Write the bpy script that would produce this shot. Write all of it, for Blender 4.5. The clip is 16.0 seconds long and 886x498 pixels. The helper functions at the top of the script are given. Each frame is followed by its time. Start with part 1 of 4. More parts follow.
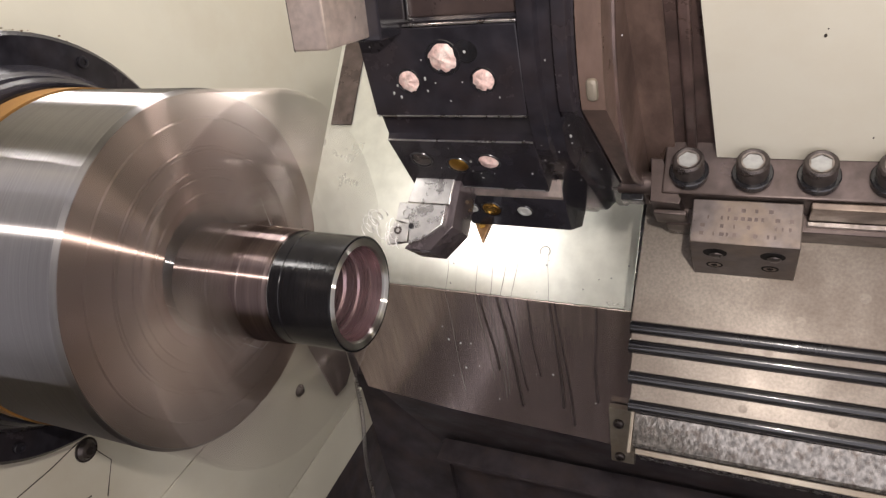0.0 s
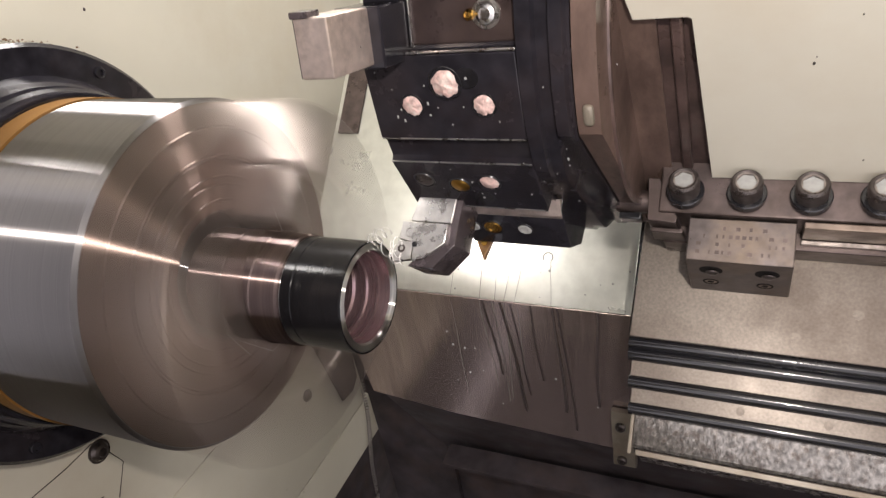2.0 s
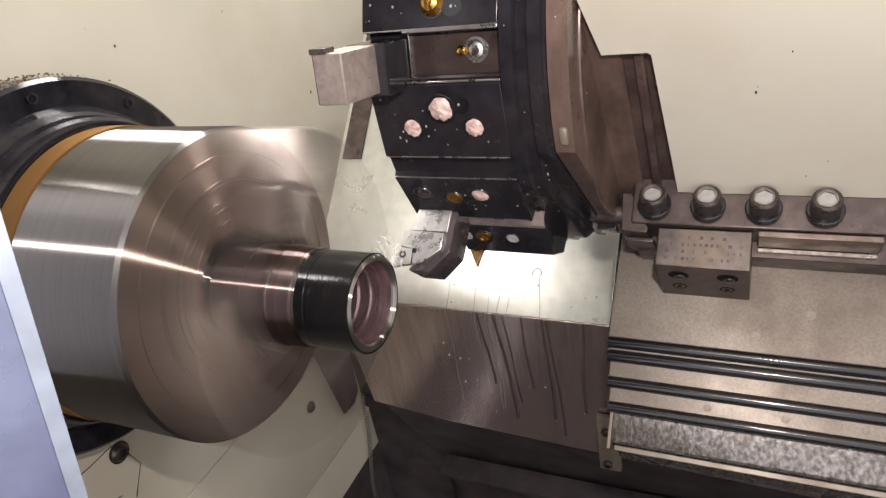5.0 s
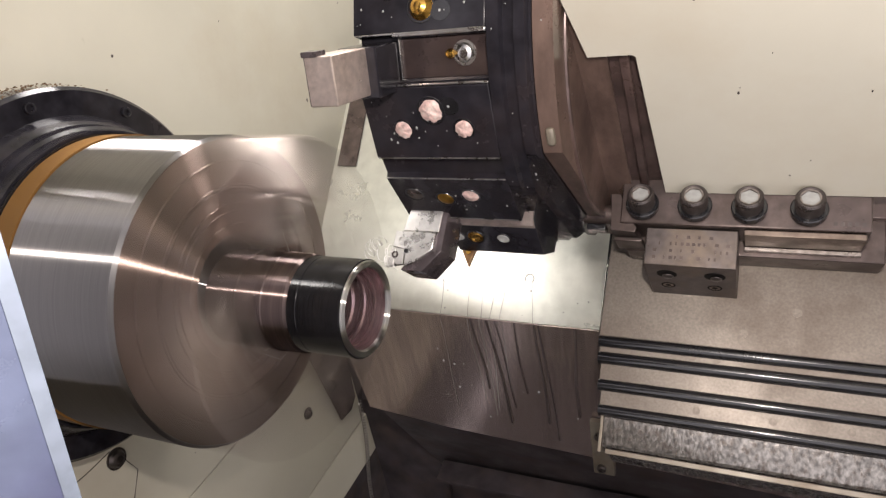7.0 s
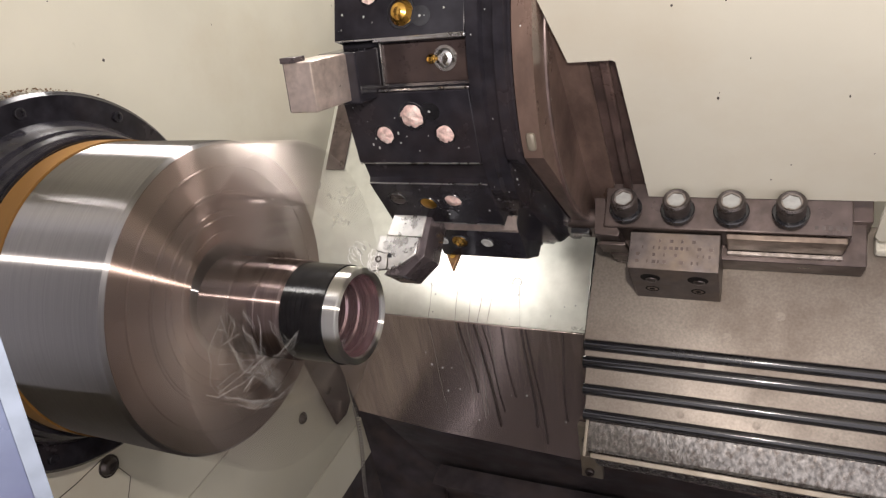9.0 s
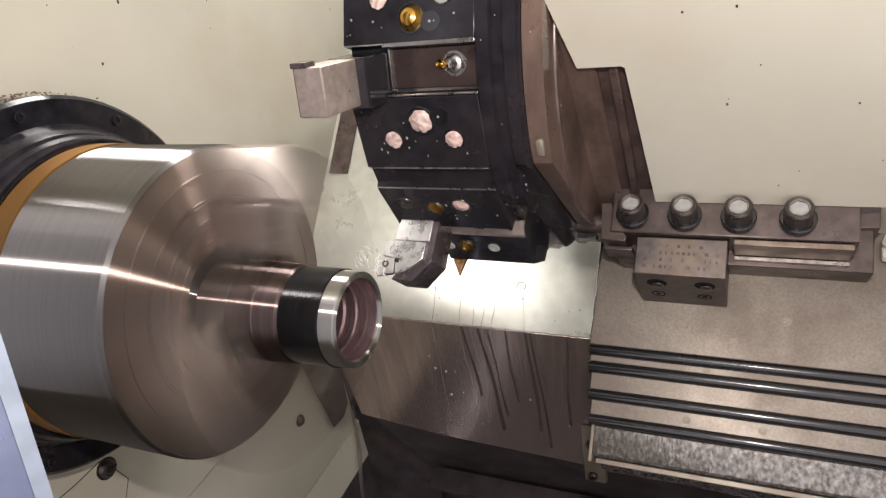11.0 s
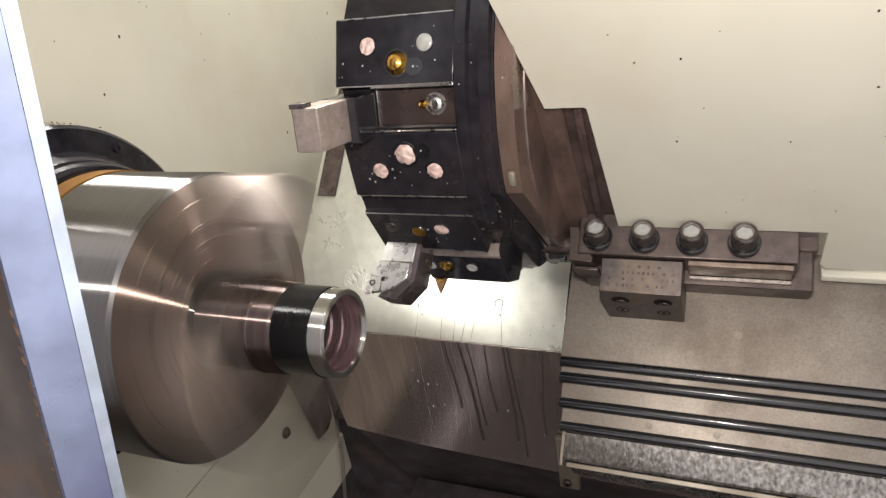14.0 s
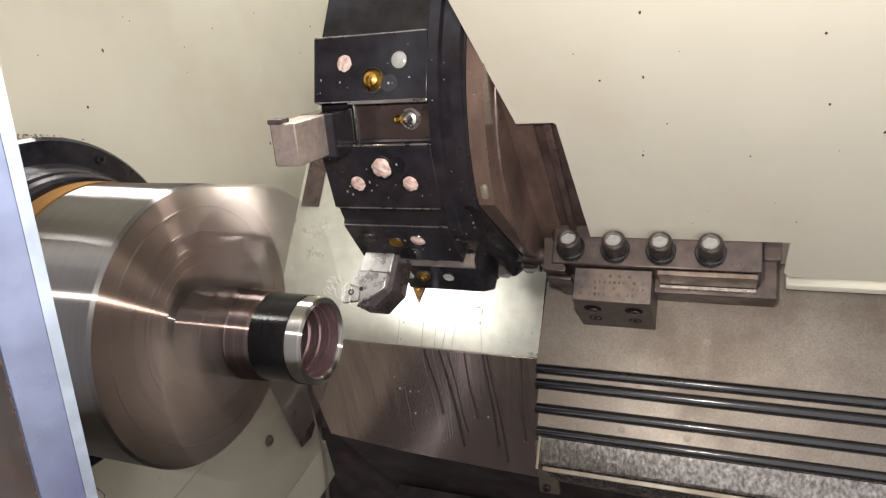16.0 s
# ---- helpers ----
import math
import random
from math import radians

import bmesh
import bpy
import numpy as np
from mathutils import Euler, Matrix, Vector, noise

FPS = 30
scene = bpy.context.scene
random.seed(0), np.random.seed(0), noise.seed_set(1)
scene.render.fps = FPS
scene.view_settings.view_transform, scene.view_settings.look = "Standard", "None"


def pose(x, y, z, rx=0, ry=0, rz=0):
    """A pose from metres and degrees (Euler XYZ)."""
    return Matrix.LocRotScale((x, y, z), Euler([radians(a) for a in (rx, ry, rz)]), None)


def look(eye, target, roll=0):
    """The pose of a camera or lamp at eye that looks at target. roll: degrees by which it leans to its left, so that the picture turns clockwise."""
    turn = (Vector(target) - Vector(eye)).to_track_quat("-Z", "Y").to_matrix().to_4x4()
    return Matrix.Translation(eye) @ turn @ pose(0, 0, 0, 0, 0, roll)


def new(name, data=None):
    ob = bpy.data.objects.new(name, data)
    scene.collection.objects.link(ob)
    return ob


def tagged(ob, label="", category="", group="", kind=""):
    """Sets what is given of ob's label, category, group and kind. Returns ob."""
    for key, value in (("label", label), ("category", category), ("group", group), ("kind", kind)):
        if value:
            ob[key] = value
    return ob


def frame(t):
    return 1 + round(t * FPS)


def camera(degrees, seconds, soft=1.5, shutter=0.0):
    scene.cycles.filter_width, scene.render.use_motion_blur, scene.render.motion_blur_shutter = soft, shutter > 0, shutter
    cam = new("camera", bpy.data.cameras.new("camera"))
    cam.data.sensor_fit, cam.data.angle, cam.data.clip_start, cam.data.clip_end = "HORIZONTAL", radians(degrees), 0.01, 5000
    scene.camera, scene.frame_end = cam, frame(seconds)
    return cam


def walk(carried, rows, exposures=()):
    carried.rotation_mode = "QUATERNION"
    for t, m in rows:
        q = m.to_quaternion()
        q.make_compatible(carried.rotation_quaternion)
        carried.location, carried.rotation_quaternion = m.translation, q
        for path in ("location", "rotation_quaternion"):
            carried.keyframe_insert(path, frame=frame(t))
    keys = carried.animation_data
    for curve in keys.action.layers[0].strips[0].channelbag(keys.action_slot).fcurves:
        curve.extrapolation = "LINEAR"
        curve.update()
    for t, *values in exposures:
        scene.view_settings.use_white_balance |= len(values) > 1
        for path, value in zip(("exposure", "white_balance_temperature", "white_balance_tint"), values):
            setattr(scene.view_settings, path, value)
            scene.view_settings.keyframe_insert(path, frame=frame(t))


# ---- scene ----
# A slant-bed lathe at work. x runs along the spindle away from the chuck, the bed slants up and back at 45 degrees.
FOV = 63.83
ROWS = [
    (0.0, 0.2809, -0.3700, 1.4124, 57.63, 9.32, 22.79),
    (0.5, 0.2835, -0.3713, 1.4105, 57.95, 9.55, 22.82),
    (1.0, 0.2853, -0.3713, 1.4110, 57.94, 9.72, 22.90),
    (1.5, 0.2856, -0.3735, 1.4123, 58.08, 9.78, 23.24),
    (2.0, 0.2867, -0.3848, 1.4184, 58.42, 9.46, 23.17),
    (2.5, 0.2882, -0.3944, 1.4262, 58.58, 9.33, 22.91),
    (3.0, 0.2958, -0.4009, 1.4272, 58.96, 9.46, 23.00),
    (3.5, 0.2998, -0.4103, 1.4292, 59.37, 9.49, 23.13),
    (4.0, 0.3096, -0.4283, 1.4343, 59.89, 9.39, 23.26),
    (6.5, 0.3248, -0.4476, 1.4464, 60.93, 9.47, 22.88),
    (7.0, 0.3282, -0.4477, 1.4450, 61.06, 9.53, 22.98),
    (7.5, 0.3270, -0.4452, 1.4467, 61.02, 9.53, 22.75),
    (8.0, 0.3268, -0.4422, 1.4446, 60.93, 9.48, 22.72),
    (8.5, 0.3267, -0.4423, 1.4457, 60.97, 9.51, 22.60),
    (9.0, 0.3274, -0.4413, 1.4465, 61.08, 9.50, 22.60),
    (11.5, 0.3309, -0.4441, 1.4538, 61.28, 9.14, 22.45),
    (12.0, 0.3342, -0.4508, 1.4608, 61.58, 8.98, 22.32),
    (12.5, 0.3418, -0.4652, 1.4701, 61.88, 9.13, 21.95),
    (13.0, 0.3509, -0.4794, 1.4758, 62.14, 9.04, 21.81),
    (13.5, 0.3520, -0.4855, 1.4793, 62.42, 8.77, 21.35),
    (14.0, 0.3582, -0.4887, 1.4811, 62.43, 8.61, 21.34),
    (14.5, 0.3681, -0.4931, 1.4843, 62.61, 8.55, 21.14),
    (15.0, 0.3728, -0.4954, 1.4846, 62.75, 8.36, 20.93),
    (15.5, 0.3764, -0.4984, 1.4855, 63.02, 8.18, 20.34),
    (16.0, 0.3804, -0.5002, 1.4880, 63.06, 8.33, 20.51),
]
cam = camera(FOV, 16.0, soft=1.3, shutter=1.0)
walk(cam, [(t, pose(x, y, z, rx, ry, rz)) for t, x, y, z, rx, ry, rz in ROWS],
     exposures=((0.0, 0.58, 6500, 17), (4.0, 0.52, 6500, 17), (11.5, 0.40, 6500, 16), (13.0, 0.38, 6500, 13), (16.0, 0.36, 6500, 13)))

H = 1.1                       # height of the workpiece axis
HC = 1.106                    # height of the chuck axis
S = math.sqrt(0.5)
AXIS = Vector((1, 0, 0))
SLANT = Matrix(((1, 0, 0, 0), (0, S, -S, 0), (0, S, S, H), (0, 0, 0, 1)))   # (x, d up the slant, n off the slant) to the world


def w(x, d, n):
    return SLANT @ Vector((x, d, n))


# ---- light ----
world = bpy.data.worlds.new("world")
scene.world = world
world.use_nodes = True
wb = world.node_tree.nodes["Background"]
wb.inputs[0].default_value = (0.95, 0.93, 0.95, 1)
wb.inputs[1].default_value = 1.1


WORK_LAMP, LIT = (-0.275, -0.045, 1.465), (-0.05, 0.34, 0.97)
spot = bpy.data.lights.new("work_lamp_light", "SPOT")
spot.energy, spot.color, spot.shadow_soft_size, spot.spot_size, spot.spot_blend = 5.5, (1.0, 0.99, 0.92), 0.045, radians(75), 0.7
new("work_lamp_light", spot).matrix_world = look(WORK_LAMP, LIT)
# added fill: an unseen panel that brightens the walls
fill_light = bpy.data.lights.new("added_fill_light", "AREA")
fill_light.shape, fill_light.size, fill_light.size_y, fill_light.energy, fill_light.color = "RECTANGLE", 0.6, 0.30, 14.0, (1.0, 0.98, 0.92)
new("added_fill_light", fill_light).matrix_world = look((-0.05, 0.85, 2.12), (-0.1, 0.2, 1.2))
flash = bpy.data.lights.new("torch_light", "POINT")
flash.energy, flash.shadow_soft_size, flash.color = 8.3, 0.008, (1.0, 0.935, 0.83)
new("torch_light", flash).location = (0.34, -0.38, 1.53)


# ---- materials ----
def mat(name, colour, rough=0.5, metal=0.0, scale=40.0, spread=0.15, bump=0.0, bscale=200.0, stain=None, sscale=6.0, samount=0.5,
        aniso=0.0, stretch=(1, 1, 1), coat=0.0, rvar=0.15, coords="Object", spec=0.5):
    m = bpy.data.materials.new(name)
    m.use_nodes = True
    t = m.node_tree
    b = t.nodes["Principled BSDF"]
    tc = t.nodes.new("ShaderNodeTexCoord")
    mp = t.nodes.new("ShaderNodeMapping")
    mp.inputs["Scale"].default_value = stretch
    t.links.new(tc.outputs[coords], mp.inputs[0])
    n1 = t.nodes.new("ShaderNodeTexNoise")
    n1.inputs["Scale"].default_value, n1.inputs["Detail"].default_value = scale, 6
    t.links.new(mp.outputs[0], n1.inputs["Vector"])
    ramp = t.nodes.new("ShaderNodeMapRange")
    ramp.inputs[1].default_value, ramp.inputs[2].default_value = 0.3, 0.7
    ramp.inputs[3].default_value, ramp.inputs[4].default_value = 1 - spread, 1 + spread
    t.links.new(n1.outputs[0], ramp.inputs[0])
    mul = t.nodes.new("ShaderNodeMix")
    mul.data_type, mul.blend_type = "RGBA", "MULTIPLY"
    mul.inputs[0].default_value = 1
    mul.inputs[6].default_value = (*colour, 1)
    t.links.new(ramp.outputs[0], mul.inputs[7])
    out = mul.outputs[2]
    n2 = t.nodes.new("ShaderNodeTexNoise")
    n2.inputs["Scale"].default_value, n2.inputs["Detail"].default_value, n2.inputs["Roughness"].default_value = sscale, 8, 0.65
    t.links.new(mp.outputs[0], n2.inputs["Vector"])
    if stain:
        r2 = t.nodes.new("ShaderNodeMapRange")
        r2.inputs[1].default_value, r2.inputs[2].default_value, r2.inputs[4].default_value = 0.48, 0.68, samount
        t.links.new(n2.outputs[0], r2.inputs[0])
        mx = t.nodes.new("ShaderNodeMix")
        mx.data_type = "RGBA"
        t.links.new(r2.outputs[0], mx.inputs[0])
        t.links.new(out, mx.inputs[6])
        mx.inputs[7].default_value = (*stain, 1)
        out = mx.outputs[2]
    t.links.new(out, b.inputs["Base Color"])
    rr = t.nodes.new("ShaderNodeMapRange")
    rr.inputs[1].default_value, rr.inputs[2].default_value = 0.3, 0.7
    rr.inputs[3].default_value, rr.inputs[4].default_value = max(0.03, rough - rvar), min(1, rough + rvar)
    t.links.new(n2.outputs[0], rr.inputs[0])
    t.links.new(rr.outputs[0], b.inputs["Roughness"])
    b.inputs["Metallic"].default_value = metal
    b.inputs["Specular IOR Level"].default_value = spec
    if aniso:
        turn = t.nodes.new("ShaderNodeBsdfAnisotropic")
        turn.inputs["Roughness"].default_value, turn.inputs["Anisotropy"].default_value = rough, aniso
        tg = t.nodes.new("ShaderNodeTangent")
        tg.direction_type, tg.axis = "RADIAL", "X"
        t.links.new(tg.outputs[0], turn.inputs["Tangent"])
        t.links.new(out, turn.inputs["Color"])
        mixed = t.nodes.new("ShaderNodeMixShader")
        mixed.inputs[0].default_value = 0.9
        t.links.new(b.outputs[0], mixed.inputs[1])
        t.links.new(turn.outputs[0], mixed.inputs[2])
        t.links.new(mixed.outputs[0], t.nodes["Material Output"].inputs["Surface"])
    if coat:
        b.inputs["Coat Weight"].default_value = coat
        b.inputs["Coat Roughness"].default_value = 0.08
    if bump:
        n3 = t.nodes.new("ShaderNodeTexNoise")
        n3.inputs["Scale"].default_value, n3.inputs["Detail"].default_value = bscale, 4
        t.links.new(mp.outputs[0], n3.inputs["Vector"])
        bp = t.nodes.new("ShaderNodeBump")
        bp.inputs["Strength"].default_value, bp.inputs["Distance"].default_value = bump, 0.001
        t.links.new(n3.outputs[0], bp.inputs["Height"])
        t.links.new(bp.outputs[0], b.inputs["Normal"])
    return m


CREAM = mat("cream_paint", (0.59, 0.565, 0.475), 0.42, scale=5, spread=0.06, stain=(0.48, 0.41, 0.30), sscale=4, samount=0.35, bump=0.04, bscale=350)
SHEET = mat("stainless_sheet", (0.58, 0.585, 0.525), 0.30, 0.66, scale=60, spread=0.08, stain=(0.38, 0.35, 0.31), sscale=5, samount=0.4, rvar=0.08)
STEEL = mat("turned_steel", (0.40, 0.39, 0.39), 0.31, 1.0, scale=120, spread=0.2, stretch=(6, 0.15, 0.15), aniso=0.90, rvar=0.03)
BRIGHT = mat("fresh_cut_steel", (0.66, 0.65, 0.62), 0.33, 1.0, scale=300, spread=0.06, stretch=(6, 0.3, 0.3), aniso=0.86, rvar=0.03)
JAW = mat("jaw_steel", (0.42, 0.365, 0.333), 0.42, 0.9, scale=60, spread=0.12, stain=(0.25, 0.19, 0.16), samount=0.4)
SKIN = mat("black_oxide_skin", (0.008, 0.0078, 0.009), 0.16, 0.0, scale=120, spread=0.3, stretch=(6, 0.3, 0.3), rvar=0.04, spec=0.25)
NECK = mat("wet_rough_steel", (0.22, 0.17, 0.16), 0.33, 1.0, scale=90, spread=0.2, stretch=(6, 0.15, 0.15), aniso=0.86, rvar=0.03)
BLACK = mat("black_cast_iron", (0.017, 0.016, 0.020), 0.20, 0.0, scale=60, spread=0.4, stain=(0.030, 0.021, 0.021), sscale=9, samount=0.6, bump=0.06, spec=0.32)
BROWN = mat("oily_brown_iron", (0.185, 0.125, 0.102), 0.32, 0.3, scale=30, spread=0.45, stain=(0.050, 0.031, 0.026), sscale=14, samount=0.8, stretch=(1, 0.5, 0.5), coat=0.35, bump=0.2, bscale=150)
PLATE = mat("worn_ground_steel", (0.170, 0.148, 0.125), 0.45, 0.6, scale=420, spread=0.16, stain=(0.100, 0.073, 0.056), sscale=5, samount=0.7, bump=0.08, bscale=500, rvar=0.12)
RAIL = mat("stained_rail_steel", (0.098, 0.075, 0.068), 0.36, 0.6, scale=70, spread=0.3, stain=(0.05, 0.034, 0.027), sscale=16, samount=0.75, bump=0.08)
RUBBER = mat("wet_black_rubber", (0.012, 0.012, 0.014), 0.22, 0.0, scale=50, spread=0.3, coat=0.5, bump=0.04)
BOLT = mat("dark_bolt_steel", (0.105, 0.090, 0.084), 0.32, 0.7, scale=160, spread=0.4, stain=(0.03, 0.022, 0.02), sscale=40, samount=0.6, bump=0.15, bscale=400)
MILK = mat("milky_coolant", (0.36, 0.365, 0.35), 0.12, 0.0, scale=160, spread=0.15, coat=0.3)
PINK = mat("pinkish_chip_mush", (0.62, 0.44, 0.40), 0.5, 0.0, scale=220, spread=0.45, stain=(0.75, 0.68, 0.62), sscale=150, samount=0.8, bump=0.5, bscale=400)
GOLD = mat("brass_nozzle", (0.62, 0.36, 0.08), 0.25, 1.0, scale=120, spread=0.2)
ORANGE = mat("orange_paint", (0.165, 0.078, 0.016), 0.45, 0.0, scale=40, spread=0.2, stain=(0.14, 0.08, 0.03), samount=0.4)
ORANGE_RUST = mat("rusty_fines", (0.16, 0.095, 0.045), 0.7, 0.0, scale=200, spread=0.4)
HOLDER = mat("nickel_tool_holder", (0.55, 0.54, 0.52), 0.3, 1.0, scale=150, spread=0.12, stain=(0.40, 0.36, 0.33), sscale=60, samount=0.3)
NICKEL = mat("matt_nickel", (0.60, 0.51, 0.46), 0.40, 0.75, scale=150, spread=0.15, stain=(0.30, 0.24, 0.21), sscale=60, samount=0.5)
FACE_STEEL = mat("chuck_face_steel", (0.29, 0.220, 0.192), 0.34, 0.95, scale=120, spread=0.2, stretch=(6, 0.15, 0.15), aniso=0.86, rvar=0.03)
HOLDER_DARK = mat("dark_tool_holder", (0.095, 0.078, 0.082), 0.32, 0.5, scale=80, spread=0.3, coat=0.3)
DARK = mat("dark_sump", (0.060, 0.051, 0.055), 0.6, 0.0, scale=20, spread=0.4, stain=(0.11, 0.078, 0.068), sscale=14, samount=0.5, bump=0.2, bscale=40, spec=0.2)
BLUEGREY = mat("blue_grey_door_paint", (0.088, 0.105, 0.165), 0.30, 0.0, scale=60, spread=0.18, stain=(0.060, 0.058, 0.125), sscale=7, samount=0.8, bump=0.1, bscale=180)
RUST = mat("rusty_door_inside", (0.035, 0.024, 0.018), 0.6, 0.1, scale=50, spread=0.4, stain=(0.085, 0.038, 0.016), sscale=30, samount=0.6, bump=0.2)
# apron steel: the dark brown it mirrors is put into the base colour
APRON = mat("wet_apron_mirror_dark", (0.42, 0.345, 0.325), 0.19, 0.80, scale=30, spread=0.15, stain=(0.27, 0.22, 0.215), sscale=5, samount=0.6, stretch=(7, 0.4, 1), rvar=0.07, bump=0.12, bscale=10)
WET = mat("coolant_run", (0.46, 0.45, 0.41), 0.07, 0.6, scale=60, spread=0.1, rvar=0.03)
# the same coolant, darkened for the dark that apron runs mirror
WET_MIRROR_DARK = mat("coolant_run_mirror_dark", (0.12, 0.098, 0.098), 0.10, 0.4, scale=60, spread=0.15, rvar=0.05)
WORN = mat("worn_rail_face", (0.20, 0.155, 0.122), 0.36, 0.6, scale=70, spread=0.3, stain=(0.09, 0.06, 0.045), sscale=22, samount=0.8, bump=0.08)
BEIGE = mat("beige_steel", (0.25, 0.22, 0.175), 0.4, 0.4, scale=60, spread=0.15, stain=(0.2, 0.14, 0.09), sscale=25, samount=0.5)
WETBAR = mat("wet_speckled_steel", (0.25, 0.235, 0.215), 0.22, 0.6, scale=230, spread=0.6, stain=(0.070, 0.052, 0.042), sscale=120, samount=0.9, bump=0.4, bscale=260, rvar=0.2, stretch=(1.3, 0.9, 0.9))
BLOCKM = mat("dark_stamped_steel", (0.110, 0.092, 0.085), 0.38, 0.6, scale=90, spread=0.25, stain=(0.24, 0.18, 0.125), sscale=14, samount=0.55, bump=0.10, bscale=300)
BRASSY = mat("brown_coated_carbide", (0.20, 0.11, 0.05), 0.3, 0.6, scale=150, spread=0.3)
RAIL_CHIP = mat("grey_steel_chip", (0.30, 0.28, 0.27), 0.3, 0.8, scale=90, spread=0.2)
# near-black that stands for the shade down a hole
HOLE = mat("hole_shade_black", (0.008, 0.007, 0.007), 0.6, 0.0, scale=60, spread=0.3, spec=0.2)
RIM = mat("worn_screw_rim", (0.30, 0.265, 0.24), 0.38, 0.7, scale=160, spread=0.4, stain=(0.07, 0.05, 0.042), sscale=60, samount=0.6, bump=0.15, bscale=400)
BORE = mat("wet_pinkish_bore", (0.34, 0.235, 0.245), 0.26, 0.85, scale=150, spread=0.25, stretch=(6, 0.3, 0.3), stain=(0.16, 0.10, 0.11), sscale=40, samount=0.5)
# BROWN made darker, for the shade inside the recesses
SHADED_IRON = mat("oily_iron_shaded", (0.105, 0.070, 0.062), 0.34, 0.3, scale=30, spread=0.4, stain=(0.036, 0.024, 0.022), sscale=22, samount=0.7, coat=0.3, bump=0.2, bscale=150)
SLOT = mat("brownish_black_steel", (0.040, 0.028, 0.027), 0.30, 0.3, scale=60, spread=0.3, stain=(0.075, 0.050, 0.042), sscale=20, samount=0.6, bump=0.08)
FLAKE = mat("orange_rust_flake", (0.15, 0.072, 0.032), 0.8, 0.0, scale=200, spread=0.5)
# highlight along the door edge, put into a paint colour
EDGE_GLINT = mat("painted_edge_highlight", (0.17, 0.20, 0.25), 0.35, 0.0, scale=60, spread=0.3, stain=(0.14, 0.16, 0.22), sscale=30, samount=0.6)
CHIP = mat("bright_steel_chip", (0.78, 0.77, 0.75), 0.32, 0.35, scale=90, spread=0.1)


# ---- mesh helpers ----
def part(name, bm, material, parent=None, label="", m=None, smooth=21):
    me = bpy.data.meshes.new(name)
    bmesh.ops.recalc_face_normals(bm, faces=bm.faces)
    bm.to_mesh(me)
    bm.free()
    me.materials.append(material)
    if smooth:
        me.shade_smooth()
        me.set_sharp_from_angle(angle=radians(smooth))
    ob = new(name, me)
    if parent:
        ob.parent = parent
    if m is not None:
        ob.matrix_basis = m
    if label:
        ob["label"] = label
    return ob


def box(x0, x1, y0, y1, z0, z1, bevel=0.0, seg=2):
    bm = bmesh.new()
    bmesh.ops.create_cube(bm, size=1, matrix=Matrix.Translation(((x0 + x1) / 2, (y0 + y1) / 2, (z0 + z1) / 2)) @ Matrix.Diagonal((x1 - x0, y1 - y0, z1 - z0, 1)))
    if bevel:
        bmesh.ops.bevel(bm, geom=list(bm.edges), offset=bevel, segments=seg, profile=0.5, affect="EDGES")
    return bm


def turned(profile, steps=96):
    """A body turned round the x axis from (x, r) pairs, closed where r is 0 or the profile is a loop."""
    bm = bmesh.new()
    rings = []
    for x, r in profile:
        if r < 1e-6:
            rings.append([bm.verts.new((x, 0, 0))])
        else:
            rings.append([bm.verts.new((x, r * math.cos(a * math.tau / steps), r * math.sin(a * math.tau / steps))) for a in range(steps)])
    for p, q in zip(rings, rings[1:]):
        for i in range(steps):
            j = (i + 1) % steps
            if len(p) == 1 and len(q) > 1:
                bm.faces.new((p[0], q[i], q[j]))
            elif len(q) == 1 and len(p) > 1:
                bm.faces.new((p[i], q[0], p[j]))
            elif len(p) > 1:
                bm.faces.new((p[i], q[i], q[j], p[j]))
    return bm


def prism(points, x0, x1, bevel=0.0):
    """A polygon of (a, b) pairs in the y-z plane, drawn out along x."""
    bm = bmesh.new()
    lo = [bm.verts.new((x0, a, b)) for a, b in points]
    hi = [bm.verts.new((x1, a, b)) for a, b in points]
    bm.faces.new(lo)
    bm.faces.new(hi)
    for i in range(len(points)):
        j = (i + 1) % len(points)
        bm.faces.new((lo[i], lo[j], hi[j], hi[i]))
    if bevel:
        bmesh.ops.bevel(bm, geom=list(bm.edges), offset=bevel, segments=2, profile=0.5, affect="EDGES")
    return bm


def slab(points, t0, t1, bevel=0.0):
    """A polygon of (x, y) pairs with thickness from t0 to t1 along z."""
    bm = bmesh.new()
    lo = [bm.verts.new((a, b, t0)) for a, b in points]
    hi = [bm.verts.new((a, b, t1)) for a, b in points]
    bm.faces.new(lo)
    bm.faces.new(hi)
    for i in range(len(points)):
        j = (i + 1) % len(points)
        bm.faces.new((lo[i], lo[j], hi[j], hi[i]))
    if bevel:
        bmesh.ops.bevel(bm, geom=list(bm.edges), offset=bevel, segments=2, profile=0.5, affect="EDGES")
    return bm


def joined(*meshes):
    out = meshes[0]
    for b in meshes[1:]:
        me = bpy.data.meshes.new("tmp")
        b.to_mesh(me)
        b.free()
        out.from_mesh(me)
        bpy.data.meshes.remove(me)
    return out


def moved(bm, m):
    bmesh.ops.transform(bm, matrix=m, verts=bm.verts)
    return bm


def thing(name, label, category, m=None, group="", kind=""):
    ob = new(name)
    ob.empty_display_size = 0.02
    if m is not None:
        ob.matrix_basis = m
    return tagged(ob, label, category, group, kind)


